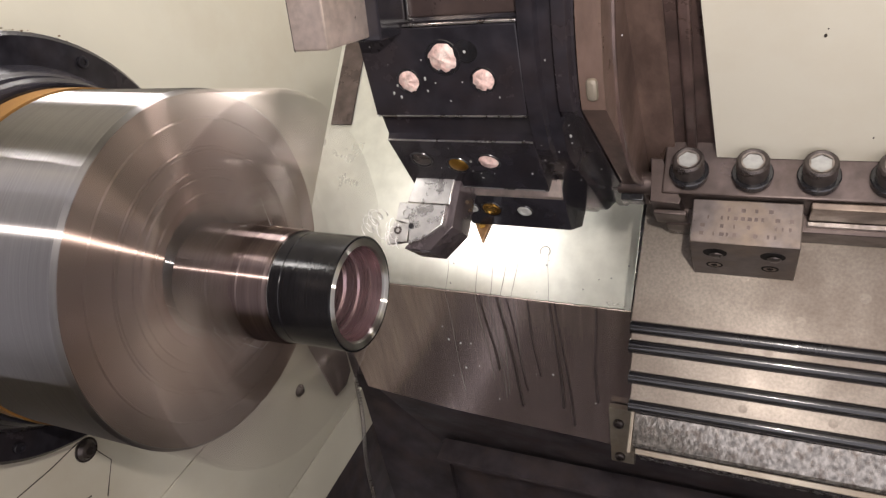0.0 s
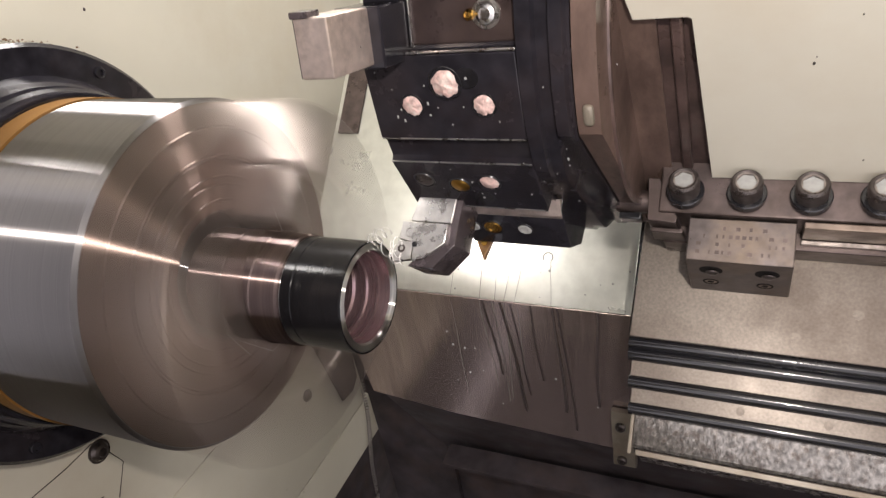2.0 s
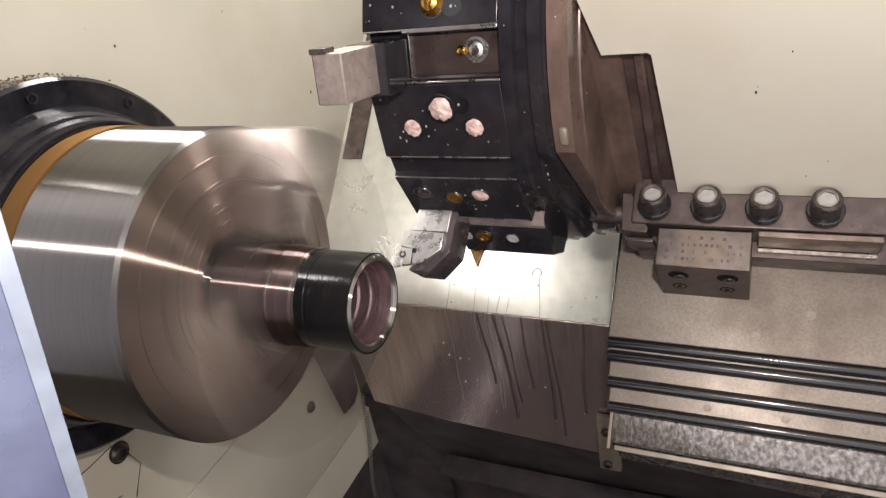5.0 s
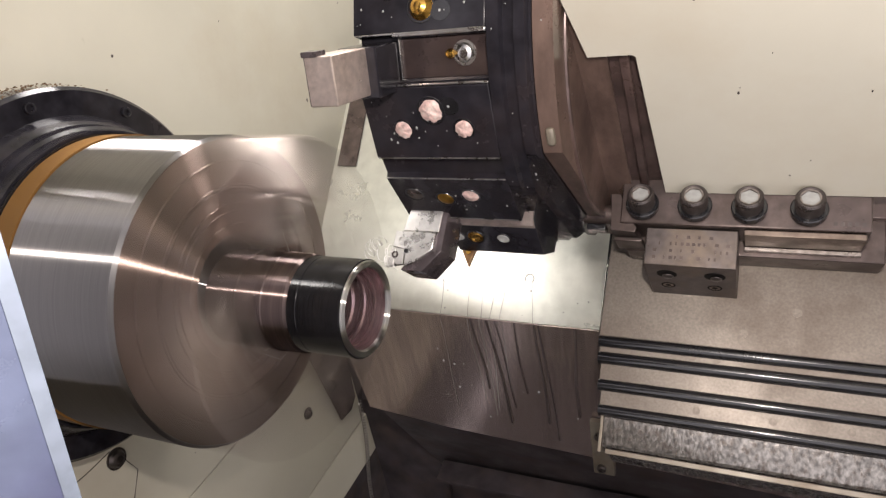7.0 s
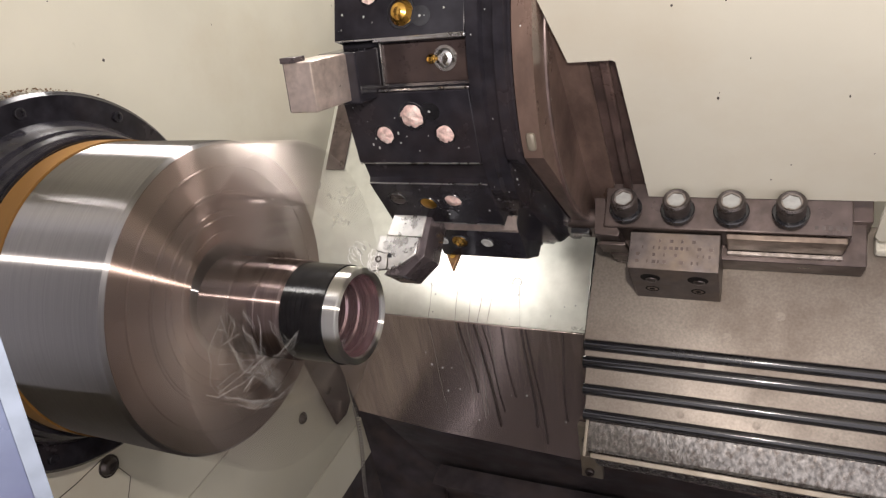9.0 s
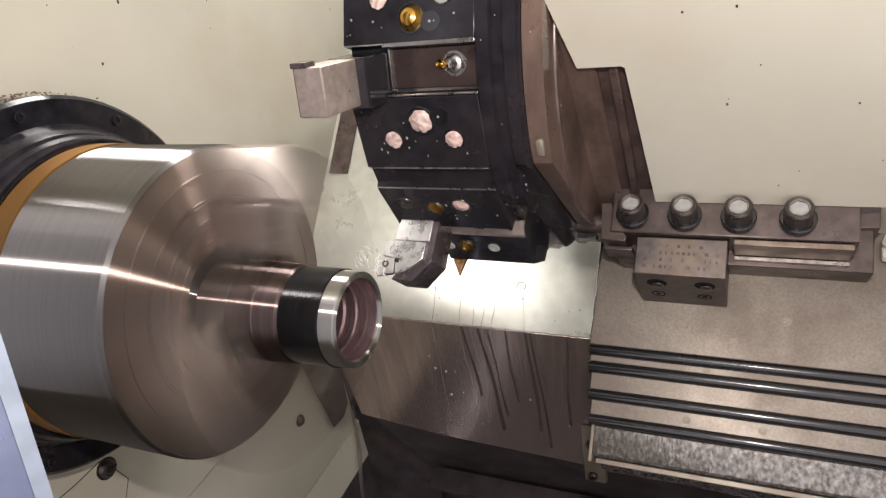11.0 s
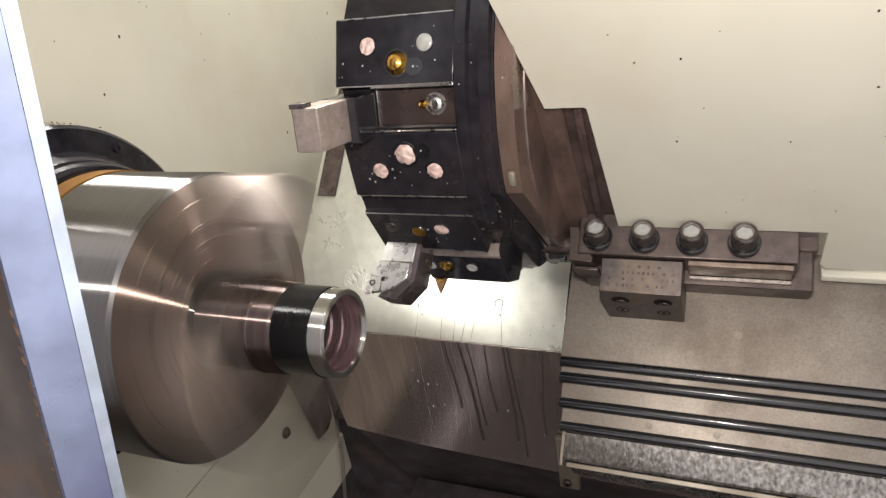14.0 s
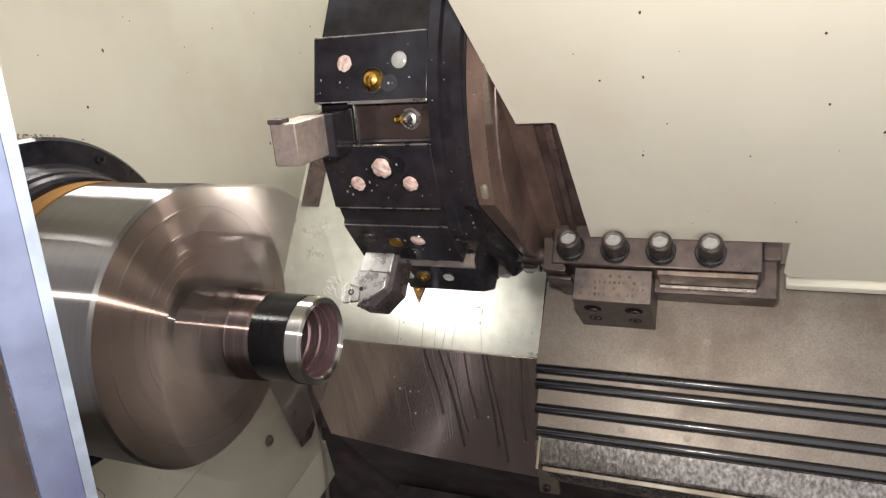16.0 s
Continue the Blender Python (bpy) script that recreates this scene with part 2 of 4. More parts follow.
# ---- structure ----
WALL_X = -0.397
end_wall = part("wall_end", box(WALL_X - 0.02, WALL_X, -0.21, 1.3, 0.7195, 2.3, 0.0008, 1), CREAM)
tagged(end_wall, "cream painted steel wall behind the chuck, specked with coolant", "wall", kind="structure")
lip = slab([(WALL_X - 0.02, 0.4885), (WALL_X - 0.001, 0.4885), (WALL_X + 0.010, 0.410), (WALL_X - 0.01, 0.408)], -0.448, 0.75)
moved(lip, Matrix(((1, 0, 0, 0), (0, 0, -1, 0), (0, 1, 0, 0), (0, 0, 0, 1))))
lower_wall = part("wall_end_lower", joined(box(WALL_X - 0.02, WALL_X - 0.0006, -0.75, 0.435, 0.49, 0.7175, 0.0008, 1), lip), CREAM)
tagged(lower_wall, "cream painted steel panel with a folded lip below the chuck", "wall", kind="structure")
# unseen dark panel, added so the lower chuck body mirrors something dark
corner_wall = part("wall_dark_unseen", box(WALL_X - 0.02, WALL_X - 0.001, -0.75, -0.212, 0.7195, 2.3), RUST)
tagged(corner_wall, "unseen dark rust-coloured panel, added to darken what the chuck reflects", "wall", kind="structure")
sump_wall = part("wall_sump", box(-0.47, -0.45, -0.75, 1.3, 0.0, 0.735), DARK)
tagged(sump_wall, "black oily sump wall under the spindle", "wall", kind="structure")
back_wall = part("wall_back", box(-0.42, 1.6, 1.30, 1.32, 0.0, 2.3), CREAM)
tagged(back_wall, "cream painted back wall of the lathe cabin", "wall", kind="structure")
side_wall = part("wall_far_end", box(1.6, 1.62, -0.75, 1.32, 0.0, 2.3), CREAM)
tagged(side_wall, "cream painted end wall of the lathe cabin", "wall", kind="structure")
roof = part("ceiling", box(-0.42, 1.62, -0.2, 1.32, 2.3, 2.32), CREAM)
tagged(roof, "cream painted roof of the lathe cabin", "ceiling", kind="structure")
floor = part("floor", box(-0.42, 1.62, -0.75, 1.32, 0.0, 0.02), DARK)
tagged(floor, "black oily chip tray floor of the lathe", "floor", kind="structure")
front_low = part("wall_front", box(-0.42, 1.62, -0.77, -0.75, 0.0, 0.78), CREAM)
tagged(front_low, "cream painted front panel below the open door", "wall", kind="structure")

# ---- chuck ----
chuck = thing("chuck", "large steel three-jaw lathe chuck spinning fast", "chuck", Matrix.Translation((0, 0, HC)))
XF, RC = -0.145, 0.1532
part("body", turned([(-0.273, 0.0), (-0.273, RC), (XF - 0.003, RC), (XF, RC - 0.003), (XF, 0.058), (XF - 0.02, 0.056), (XF - 0.02, 0)], 128), STEEL, chuck)
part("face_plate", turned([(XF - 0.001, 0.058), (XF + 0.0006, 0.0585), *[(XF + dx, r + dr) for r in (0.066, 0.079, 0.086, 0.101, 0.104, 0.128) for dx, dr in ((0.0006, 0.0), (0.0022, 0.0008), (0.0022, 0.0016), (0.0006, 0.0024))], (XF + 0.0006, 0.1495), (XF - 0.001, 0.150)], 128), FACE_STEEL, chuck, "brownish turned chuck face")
part("back_ring", turned([(-0.274, 0.10), (-0.274, 0.155), (-0.300, 0.155), (-0.300, 0.10)], 96), ORANGE, chuck, "orange painted ring behind the chuck")
for k in range(3):
    a = radians(120 * k + 20)
    jm = pose(0, 0, 0, math.degrees(a) - 90)
    jaw = part("jaw", joined(prism([(-0.026, 0.047), (0.026, 0.047), (0.036, 0.092), (-0.036, 0.092)], XF + 0.001, -0.086, 0.002),
                             prism([(-0.036, 0.0925), (0.036, 0.0925), (0.040, 0.1455), (0.021, 0.1510), (0.0, 0.1530), (-0.021, 0.1510), (-0.040, 0.1455)], XF + 0.001, -0.064, 0.004)), JAW, chuck, m=jm)
    for r, x in ((0.072, -0.086), (0.118, -0.064)):
        part("jaw_bolt", turned([(x, 0.0), (x, 0.0105), (x + 0.001, 0.0105), (x + 0.001, 0.0085), (x - 0.004, 0.008), (x - 0.004, 0.0)], 20), HOLDER, jaw, "bright jaw screw", m=Matrix.Translation((0, 0, r)))

# ---- workpiece ----
piece = thing("workpiece", "steel ring blank with black skin and bright cut end", "workpiece", Matrix.Translation((0, 0, H)))
RW = 0.0456
part("core", turned([(-0.10, 0.040), (-0.10, RW - 0.0012), (-0.001, RW - 0.0012), (0, RW - 0.002), (0, 0.0385), (-0.001, 0.0378), (-0.003, 0.0376)], 128), BRIGHT, piece, "fresh bright turned steel end")
part("bore", turned([(-0.003, 0.0377), (-0.012, 0.0355), (-0.0125, 0.0345), (-0.0145, 0.0340), (-0.0155, 0.0352), (-0.022, 0.0340), (-0.0235, 0.0325), (-0.0255, 0.0322), (-0.0265, 0.0335), (-0.034, 0.0325), (-0.036, 0.0305), (-0.0385, 0.0305), (-0.0395, 0.0318), (-0.050, 0.031), (-0.052, 0.0285), (-0.10, 0.028), (-0.10, 0.0)], 128), BORE, piece, "wet pinkish stepped bore")
part("neck", turned([(-0.149, 0.020), (-0.149, RW + 0.0015), (-0.1165, RW + 0.0015), (-0.1155, RW + 0.0028), (-0.1140, RW + 0.0028), (-0.1130, RW + 0.0015), (-0.0865, RW + 0.0015), (-0.0855, RW + 0.0024), (-0.0845, RW + 0.0024), (-0.0835, RW + 0.0015), (-0.060, RW + 0.0015), (-0.058, RW + 0.0002), (-0.057, RW + 0.0002), (-0.057, 0.03)], 128), NECK, piece, "wet brownish steel shank of the blank")
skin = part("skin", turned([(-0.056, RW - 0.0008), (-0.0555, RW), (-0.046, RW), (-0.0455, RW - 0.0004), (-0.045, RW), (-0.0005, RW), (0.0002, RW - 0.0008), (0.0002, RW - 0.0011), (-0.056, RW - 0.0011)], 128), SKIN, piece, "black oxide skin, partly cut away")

# ---- spindle hub ----
hub = thing("spindle_hub", "black ring-shaped spindle cover on the cream wall", "spindle hub", Matrix.Translation((0, 0, HC)))
part("flange", turned([(WALL_X + 0.002, 0.12), (WALL_X + 0.002, 0.2060), (-0.355, 0.2060), (-0.351, 0.2020), (-0.351, 0.176), (-0.337, 0.170), (-0.332, 0.166), (-0.322, 0.164), (-0.318, 0.161), (-0.305, 0.159), (-0.305, 0.12)], 128), BLACK, hub)

part("seal_ring", turned([(-0.3045, 0.130), (-0.3045, 0.1565), (-0.3015, 0.1570), (-0.3015, 0.130)], 96), RUBBER, hub, "black seal ring")
for k in range(10):
    a = radians(36 * k + 14)
    part("flange_bolt", turned([(-0.3515, 0.0), (-0.3515, 0.006), (-0.3470, 0.006), (-0.3465, 0.005), (-0.3465, 0.003), (-0.3490, 0.003), (-0.3490, 0)], 16), BLACK, hub, m=Matrix.Translation((0, 0.190 * math.cos(a), 0.190 * math.sin(a))))
crumbs = []
for k in range(320):
    a = radians(random.Random(k).gauss(96, 22))
    g = random.Random(k + 500)
    r = 0.2070 + g.uniform(-0.002, 0.003)
    bm = bmesh.new()
    bmesh.ops.create_icosphere(bm, subdivisions=1, radius=g.uniform(0.0004, 0.0013), matrix=Matrix.Translation((g.uniform(-0.396, -0.356), r * math.cos(a), r * math.sin(a))) @ Matrix.Diagonal((1.6, 1, 0.7, 1)))
    crumbs.append(bm)
pile = part("rust_crumbs", joined(*crumbs), ORANGE_RUST, m=Matrix.Translation((0, 0, HC)))
tagged(pile, "rusty fine chips lying on the black spindle cover", "chips", kind="stuff")

# ---- slanted sheet, moves with the carriage ----
cover = thing("way_cover", "stainless sheet way cover, wet with coolant runs", "way cover")
part("slope", box(-0.297, 0.40, 0.0475, 0.56, -0.336, -0.332), SHEET, cover, "pale wet slope of the way cover", m=SLANT)
part("slope_strip", box(-0.290, -0.256, 0.262, 0.56, -0.3315, -0.3295, 0.0006, 1), RAIL, cover, "dark strip along the edge of the slope", m=SLANT)
part("apron", slab([(-0.236, 0.699), (-0.10, 0.684), (0.13, 0.674), (0.40, 0.664), (0.40, 0.898), (-0.262, 0.898)], 0, 0.002), APRON, cover, "wet upright apron of the way cover, mirrored dark in its colour", m=Matrix.Translation((0, 0.2685, 0)) @ pose(0, 0, 0, 90))


def tube(points, r, sides=5, flat=1.0, r1=None):
    """A thin run of wire or liquid through the points."""
    bm = bmesh.new()
    pts = [Vector(p) for p in points]
    rings = []
    n = len(pts)
    side = Vector((0.3, 0.5, 0.8)).normalized()
    for i, p in enumerate(pts):
        d = (pts[min(i + 1, n - 1)] - pts[max(i - 1, 0)]).normalized()
        u = d.cross(side)
        u = u.normalized() if u.length > 1e-4 else d.orthogonal().normalized()
        v = d.cross(u)
        q = r if r1 is None else r + (r1 - r) * i / (n - 1)
        rings.append([bm.verts.new(p + q * (math.cos(k * math.tau / sides) * u + flat * math.sin(k * math.tau / sides) * v)) for k in range(sides)])
    for a, b in zip(rings, rings[1:]):
        for k in range(sides):
            j = (k + 1) % sides
            bm.faces.new((a[k], a[j], b[j], b[k]))
    bm.faces.new(rings[0])
    bm.faces.new(rings[-1])
    return bm


rng = random.Random(7)


def run_down(x, d0, length, drift, width, apron_only=False):
    """One run of coolant, down the slope and over the bend to the apron."""
    pts = []
    if not apron_only:
        for i in range(9):
            f = i / 8
            pts.append(w(x + 0.002 * math.sin(3 * f + x * 90) + 0.3 * drift * f, d0 + (0.0475 - d0) * f, -0.3318))
    x1 = x + (0 if apron_only else 0.3 * drift)
    for i in range(13):
        f = i / 12
        pts.append(Vector((x1 + drift * f + 0.0015 * math.sin(5 * f + x * 70), 0.2662, 0.896 - length * f)))
    return tube(pts, width * (0.8 if apron_only else 0.36), 8, 0.10 if apron_only else 0.2, width * (1.5 if apron_only else 0.40))


for x, d0, ln, dr, wd, ap in ((-0.078, 0.11, 0.17, 0.004, 0.0010, 0), (-0.036, 0.12, 0.14, 0.006, 0.0013, 0), (-0.018, 0.12, 0.17, 0.004, 0.0011, 0), (-0.002, 0.13, 0.16, -0.004, 0.0012, 0),
                              (0.012, 0.11, 0.12, 0.003, 0.0009, 0), (0.052, 0.104, 0.02, 0.012, 0.0009, 0), (0.066, 0.05, 0.20, 0.010, 0.0020, 1), (0.060, 0.05, 0.17, 0.003, 0.0026, 1), (0.112, 0.05, 0.15, -0.004, 0.0024, 1),
                              (-0.030, 0.05, 0.12, 0.010, 0.0022, 1), (-0.008, 0.05, 0.18, 0.016, 0.0030, 1), (0.004, 0.05, 0.15, 0.014, 0.0016, 1), (0.030, 0.05, 0.12, 0.006, 0.0018, 1)):
    part("coolant_run", run_down(x, d0, ln, dr, wd, ap), WET_MIRROR_DARK if ap else WET, cover, "thin run of coolant")
hook = [w(0.046 + 0.006 * math.cos(a), 0.106 + 0.006 * math.sin(a), -0.3316) for a in [math.pi * k / 10 for k in range(-2, 13)]]
part("coolant_run", tube(hook, 0.0007, 5), WET, cover, "hook-shaped coolant mark")
for k in range(26):
    x, d = rng.uniform(-0.1, 0.16), rng.uniform(0.05, 0.15)
    p = w(x, d, -0.3318) if k % 2 else Vector((x, 0.2664, rng.uniform(0.70, 0.88)))
    r = rng.uniform(0.0006, 0.0016)
    bm = bmesh.new()
    bmesh.ops.create_icosphere(bm, subdivisions=1, radius=r, matrix=Matrix.Translation(p) @ Matrix.Diagonal((1, 0.7, 1.3, 1)))
    part("droplet", bm, MILK, cover)

bracket = thing("end_bracket", "beige steel end bracket with two screws", "bracket")
part("plate", box(0.125, 0.155, 0.256, 0.265, 0.655, 0.752, 0.0015), BEIGE, bracket)
for zz in (0.728, 0.668):
    part("screw", moved(turned([(0, 0), (0, 0.0065), (0.004, 0.0065), (0.0055, 0.005), (0.0055, 0.003), (0.003, 0.003), (0.003, 0)], 20), Matrix.Translation((0.137, 0.256, zz)) @ pose(0, 0, 0, 0, 0, -90)), BOLT, bracket, "small socket screw")

flange = thing("corner_flange", "dark pointed sheet flange on the cream wall", "flange")
part("sheet", slab([(0.315, 0.80), (0.337, 0.69), (0.363, 0.55), (0.398, 0.545), (0.42, 0.56), (0.44, 0.80)], 0, 0.003), APRON, flange, m=Matrix(((0, 0, 1, WALL_X + 0.004), (1, 0, 0, 0), (0, 1, 0, 0), (0, 0, 0, 1))))
part("screw", moved(turned([(0, 0), (0, 0.009), (0.003, 0.009), (0.006, 0.006), (0.006, 0)], 20), Matrix.Translation((WALL_X + 0.007, 0.365, 0.635))), BOLT, flange)

chute = thing("chip_chute", "black oily chip chute under the way cover", "chute")
part("pan", prism([(0.272, 0.70), (0.276, 0.70), (0.46, 0.40), (0.46, 0.02), (0.44, 0.02), (0.44, 0.38)], -0.232, 1.5), DARK, chute)
part("step", prism([(0.385, 0.47), (0.345, 0.462), (0.345, 0.455), (0.40, 0.45)], -0.20, 1.5), DARK, chute)
part("side_plate", prism([(0.43, 0.545), (0.47, 0.60), (0.47, 0.02), (0.43, 0.02)], -0.385, -0.232), DARK, chute)


def wall_bolt(y, z, r):
    ob = thing("wall_bolt", "brown domed screw in the cream wall", "screw", group="screws in the cream wall")
    part("head", moved(turned([(0, 0), (0, r), (0.002, r), (0.006, 0.75 * r), (0.0075, 0.45 * r), (0.005, 0.4 * r), (0.005, 0)], 24), Matrix.Translation((WALL_X, y, z))), BOLT, ob)
    part("washer", moved(turned([(0, 0), (0, 1.2 * r), (0.0015, 1.2 * r), (0.0015, 0)], 24), Matrix.Translation((WALL_X + 0.0002, y, z))), BOLT, ob)


wall_bolt(-0.0485, H - 0.2371, 0.012)
wall_bolt(0.29, H - 0.4682, 0.009)

# fine dark scratches, cracks and specks on the painted wall
scratches = []
for path in ([(-0.30, -0.205), (-0.20, -0.212), (-0.09, -0.222), (-0.052, -0.222), (-0.040, -0.245), (-0.030, -0.275), (-0.055, -0.31)], [(-0.11, -0.262), (-0.085, -0.285), (-0.07, -0.291)], [(-0.15, -0.27), (-0.14, -0.30)]):
    scratches.append(tube([(WALL_X + 0.0002, y, H + z) for y, z in path], 0.0009, 4, 0.6))
for k in range(70):
    y, z = rng.uniform(-0.2, 0.75), rng.uniform(0.75, 1.9)
    r = rng.choice((0.0008, 0.001, 0.0013, 0.002))
    bm = bmesh.new()
    bmesh.ops.create_icosphere(bm, subdivisions=1, radius=r, matrix=Matrix.Translation((WALL_X, y, z)) @ Matrix.Diagonal((0.4, 1, rng.uniform(1, 1.8), 1)))
    scratches.append(bm)
marks = part("wall_marks", joined(*scratches), DARK)
tagged(marks, "dark specks, scratches and cracks on cream paint", "marks", kind="stuff")

# long spiral chip that hangs from the flange
coil = thing("hanging_chip", "long thin spiral steel chip hanging down", "chip")
part("spiral", tube([(-0.372 + 0.0035 * math.cos(k * 0.9) + 0.004 * math.sin(k * 0.02), 0.405 - 0.00016 * k + 0.0035 * math.sin(k * 0.9), 0.565 - 0.00085 * k) for k in range(420)], 0.0010, 4), RAIL_CHIP, coil)

lamp = thing("work_lamp", "round black work lamp fixed to the cream wall", "lamp")
LM = look(WORK_LAMP, LIT) @ pose(0, 0, 0, 0, -90, 0)
part("housing", moved(turned([(0.036, 0.0), (0.036, 0.035), (0.028, 0.056), (-0.004, 0.058), (-0.004, 0.054), (0.048, 0.050), (0.052, 0.0)], 32), LM), BLACK, lamp)
part("arm", tube([(-0.395, -0.10, 1.56), (-0.36, -0.09, 1.55), (-0.31, -0.062, 1.51)], 0.008, 8), BLACK, lamp)

# unseen box above the added fill light
fill_box = thing("added_fill_box", "unseen lamp box under the roof, added to brighten the cabin", "lamp")
part("housing", box(-0.37, 0.27, 0.72, 1.10, 2.245, 2.2995, 0.006), CREAM, fill_box)

# ---- cross slide group ----
slide = thing("cross_slide", "worn steel cross slide cover plate with oily stains", "cross slide", SLANT.copy())
part("plate", slab([(0.180, 0.020), (0.183, 0.150), (1.2, 0.150), (1.2, 0.020)], -0.176, -0.166, 0.001), PLATE, slide)
# black box put in for the dark shadow at the sheet's right end
part("side", box(0.177, 1.19, 0.022, 0.15, -0.245, -0.178, 0.002), RUBBER, slide)
for k, (x, d) in enumerate(((0.216, 0.031), (0.315, 0.036), (0.43, 0.031), (0.36, 0.06))):
    part("plug", slab([(0.0042 * math.cos(q * math.tau / 20), 0.0042 * math.sin(q * math.tau / 20)) for q in range(20)], -0.1662, -0.1657), PLATE, slide, m=Matrix.Translation((x, d, 0)))


def wiper(d0, d1, n, x0):
    """A rounded rubber lip along x."""
    c, h = (d0 + d1) / 2, 0.60 * (d0 - d1)
    loop = [(c + h * math.cos(a), n - 0.004 + 0.0075 * math.sin(a)) for a in [math.pi * k / 12 for k in range(13)]] + [(c - h, n - 0.012), (c + h, n - 0.012)]
    return prism(loop, x0, 1.2)


STAGES = []
part("wiper", wiper(0.0205, 0.0105, -0.169, 0.180), RUBBER, slide, "wet black rubber wiper lip")
for k, (d_top, d_mid, d_low, x0) in enumerate(((0.0112, 0.004, -0.0065, 0.181), (-0.0070, -0.0235, -0.0335, 0.183), (-0.0340, -0.0485, -0.058, 0.185))):
    n = -0.1715 - 0.0045 * k
    stage = thing("cover_stage", "telescoping steel cover slat with a black wiper lip", "cover slat", SLANT.copy(), group="telescoping cover slats")
    part("plate", box(x0, 1.2, d_mid, d_top + 0.012, n - 0.004, n, 0.0006, 1), PLATE, stage)
    part("wiper", wiper(d_mid + 0.0002, d_low, n - 0.002, x0 - 0.001), RUBBER, stage, "wet black rubber wiper lip")
    part("backing", box(x0 - 0.001, 1.19, d_low + 0.0015, d_mid + 0.004, n - 0.07, n - 0.0125), RUBBER, stage)
    for q in range(3):
        x = rng.uniform(0.22, 0.5)
        part("plug", slab([(0.0036 * math.cos(j * math.tau / 20), 0.0036 * math.sin(j * math.tau / 20)) for j in range(20)], n, n + 0.0004), PLATE, stage, m=Matrix.Translation((x, (d_mid + d_top) / 2, 0)))
    STAGES.append(stage)
bar = thing("base_rail", "wet steel base bar of the telescoping cover", "rail", SLANT.copy())
part("body", prism([(-0.0595, -0.186), (-0.086, -0.188), (-0.089, -0.191), (-0.089, -0.199), (-0.105, -0.26), (-0.0595, -0.26)], 0.190, 1.2, 0.0006), WETBAR, bar)
part("edge", box(0.192, 1.2, -0.096, -0.0905, -0.204, -0.198, 0.0008), BEIGE, bar, "beige lower edge")
part("end_cap", box(0.186, 0.1895, -0.095, -0.058, -0.235, -0.188, 0.0008), BEIGE, bar, "beige end cap")

block = thing("stop_block", "dark stamped steel block with four bolt holes", "block", SLANT.copy())
part("body", prism([(0.080, -0.090), (0.115, -0.090), (0.115, -0.1655), (0.069, -0.1655)], 0.229, 0.3075, 0.0010), BLOCKM, block)
FACE = Matrix.Translation((0, 0.0745, -0.128)) @ Matrix(((1, 0, 0, 0), (0, 0.1441, -0.9896, 0), (0, 0.9896, 0.1441, 0), (0, 0, 0, 1)))
for x in (0.2475, 0.2895):
    hole, lower = FACE @ Matrix.Translation((x, 0.017, 0)) @ pose(0, 0, 0, 0, -90, 0), FACE @ Matrix.Translation((x - 0.001, -0.012, 0)) @ pose(0, 0, 0, 0, -90, 0)
    # flat disc, the depth of the hole is only in its colour
    part("counterbore", moved(turned([(0.0003, 0.0), (0.0003, 0.0090), (-0.001, 0.0094)], 36), hole), HOLE, block, "black disc for the shade in a counterbore")
    part("bolt_end", moved(turned([(0.0004, 0.0052), (0.0012, 0.0048), (0.0020, 0.0034), (0.0024, 0.0016), (0.0025, 0)], 24), Matrix.Translation((0.0012, -0.0015, 0)) @ hole), BOLT, block, "wet domed bolt end")
    part("set_screw", moved(turned([(0.0003, 0.0), (0.0003, 0.0050), (-0.0005, 0.0052)], 28), lower), WORN, block, "ringed set screw")
    part("screw_ring", moved(turned([(0.0002, 0.0050), (0.0005, 0.0052), (0.0005, 0.0064), (0.0002, 0.0066)], 28), lower), HOLE, block, "black ring round the screw")
    part("screw_socket", moved(turned([(0.0004, 0.0026), (0.0006, 0.0024), (0.0005, 0.0)], 12), lower), HOLE, block, "dark socket")
for r in range(4):
    for k in range(14):
        if rng.random() < 0.55:
            x = 0.236 + k * 0.0048
            part("stamp", box(x, x + rng.uniform(0.0012, 0.0034), 0.086 + r * 0.0065, 0.086 + r * 0.0065 + 0.0030, -0.0901, -0.0898), RAIL, block)

rail = thing("bolt_rail", "oily steel clamping rail above the cover plate", "rail", SLANT.copy())
part("body", box(0.205, 0.408, 0.116, 0.172, -0.128, -0.082, 0.0015), RAIL, rail)
part("face_strip", box(0.312, 0.405, 0.110, 0.1155, -0.122, -0.086, 0.001), WORN, rail, "lighter worn face strip")
part("ledge", box(0.205, 0.424, 0.102, 0.15, -0.165, -0.1285, 0.0015), RAIL, rail)
part("end_tab", slab([(0.4085, 0.1025), (0.4235, 0.1025), (0.4235, 0.138), (0.4085, 0.121)], -0.164, -0.134, 0.001), WORN, rail, "worn end tab with a cut corner")
# these two boxes carry the shade of the recess in their colour
part("recess_end", box(0.4095, 0.4272, 0.140, 0.24, -0.19, -0.12, 0.001), SHADED_IRON, rail, "end of the recess, shade put into its colour")
part("recess_back", box(0.206, 0.4265, 0.1735, 0.178, -0.165, -0.105, 0.001), SHADED_IRON, rail, "back of the recess, shade put into its colour")
for k in range(5):
    x = 0.380 + 0.0052 * k
    part("stamp", box(x, x + 0.0030, 0.1205, 0.1240, -0.0821, -0.0818), BOLT, rail, "stamped mark")


def hexagon(r, turn=0.0):
    return [(r * math.cos(radians(60 * k) + turn), r * math.sin(radians(60 * k) + turn)) for k in range(6)]


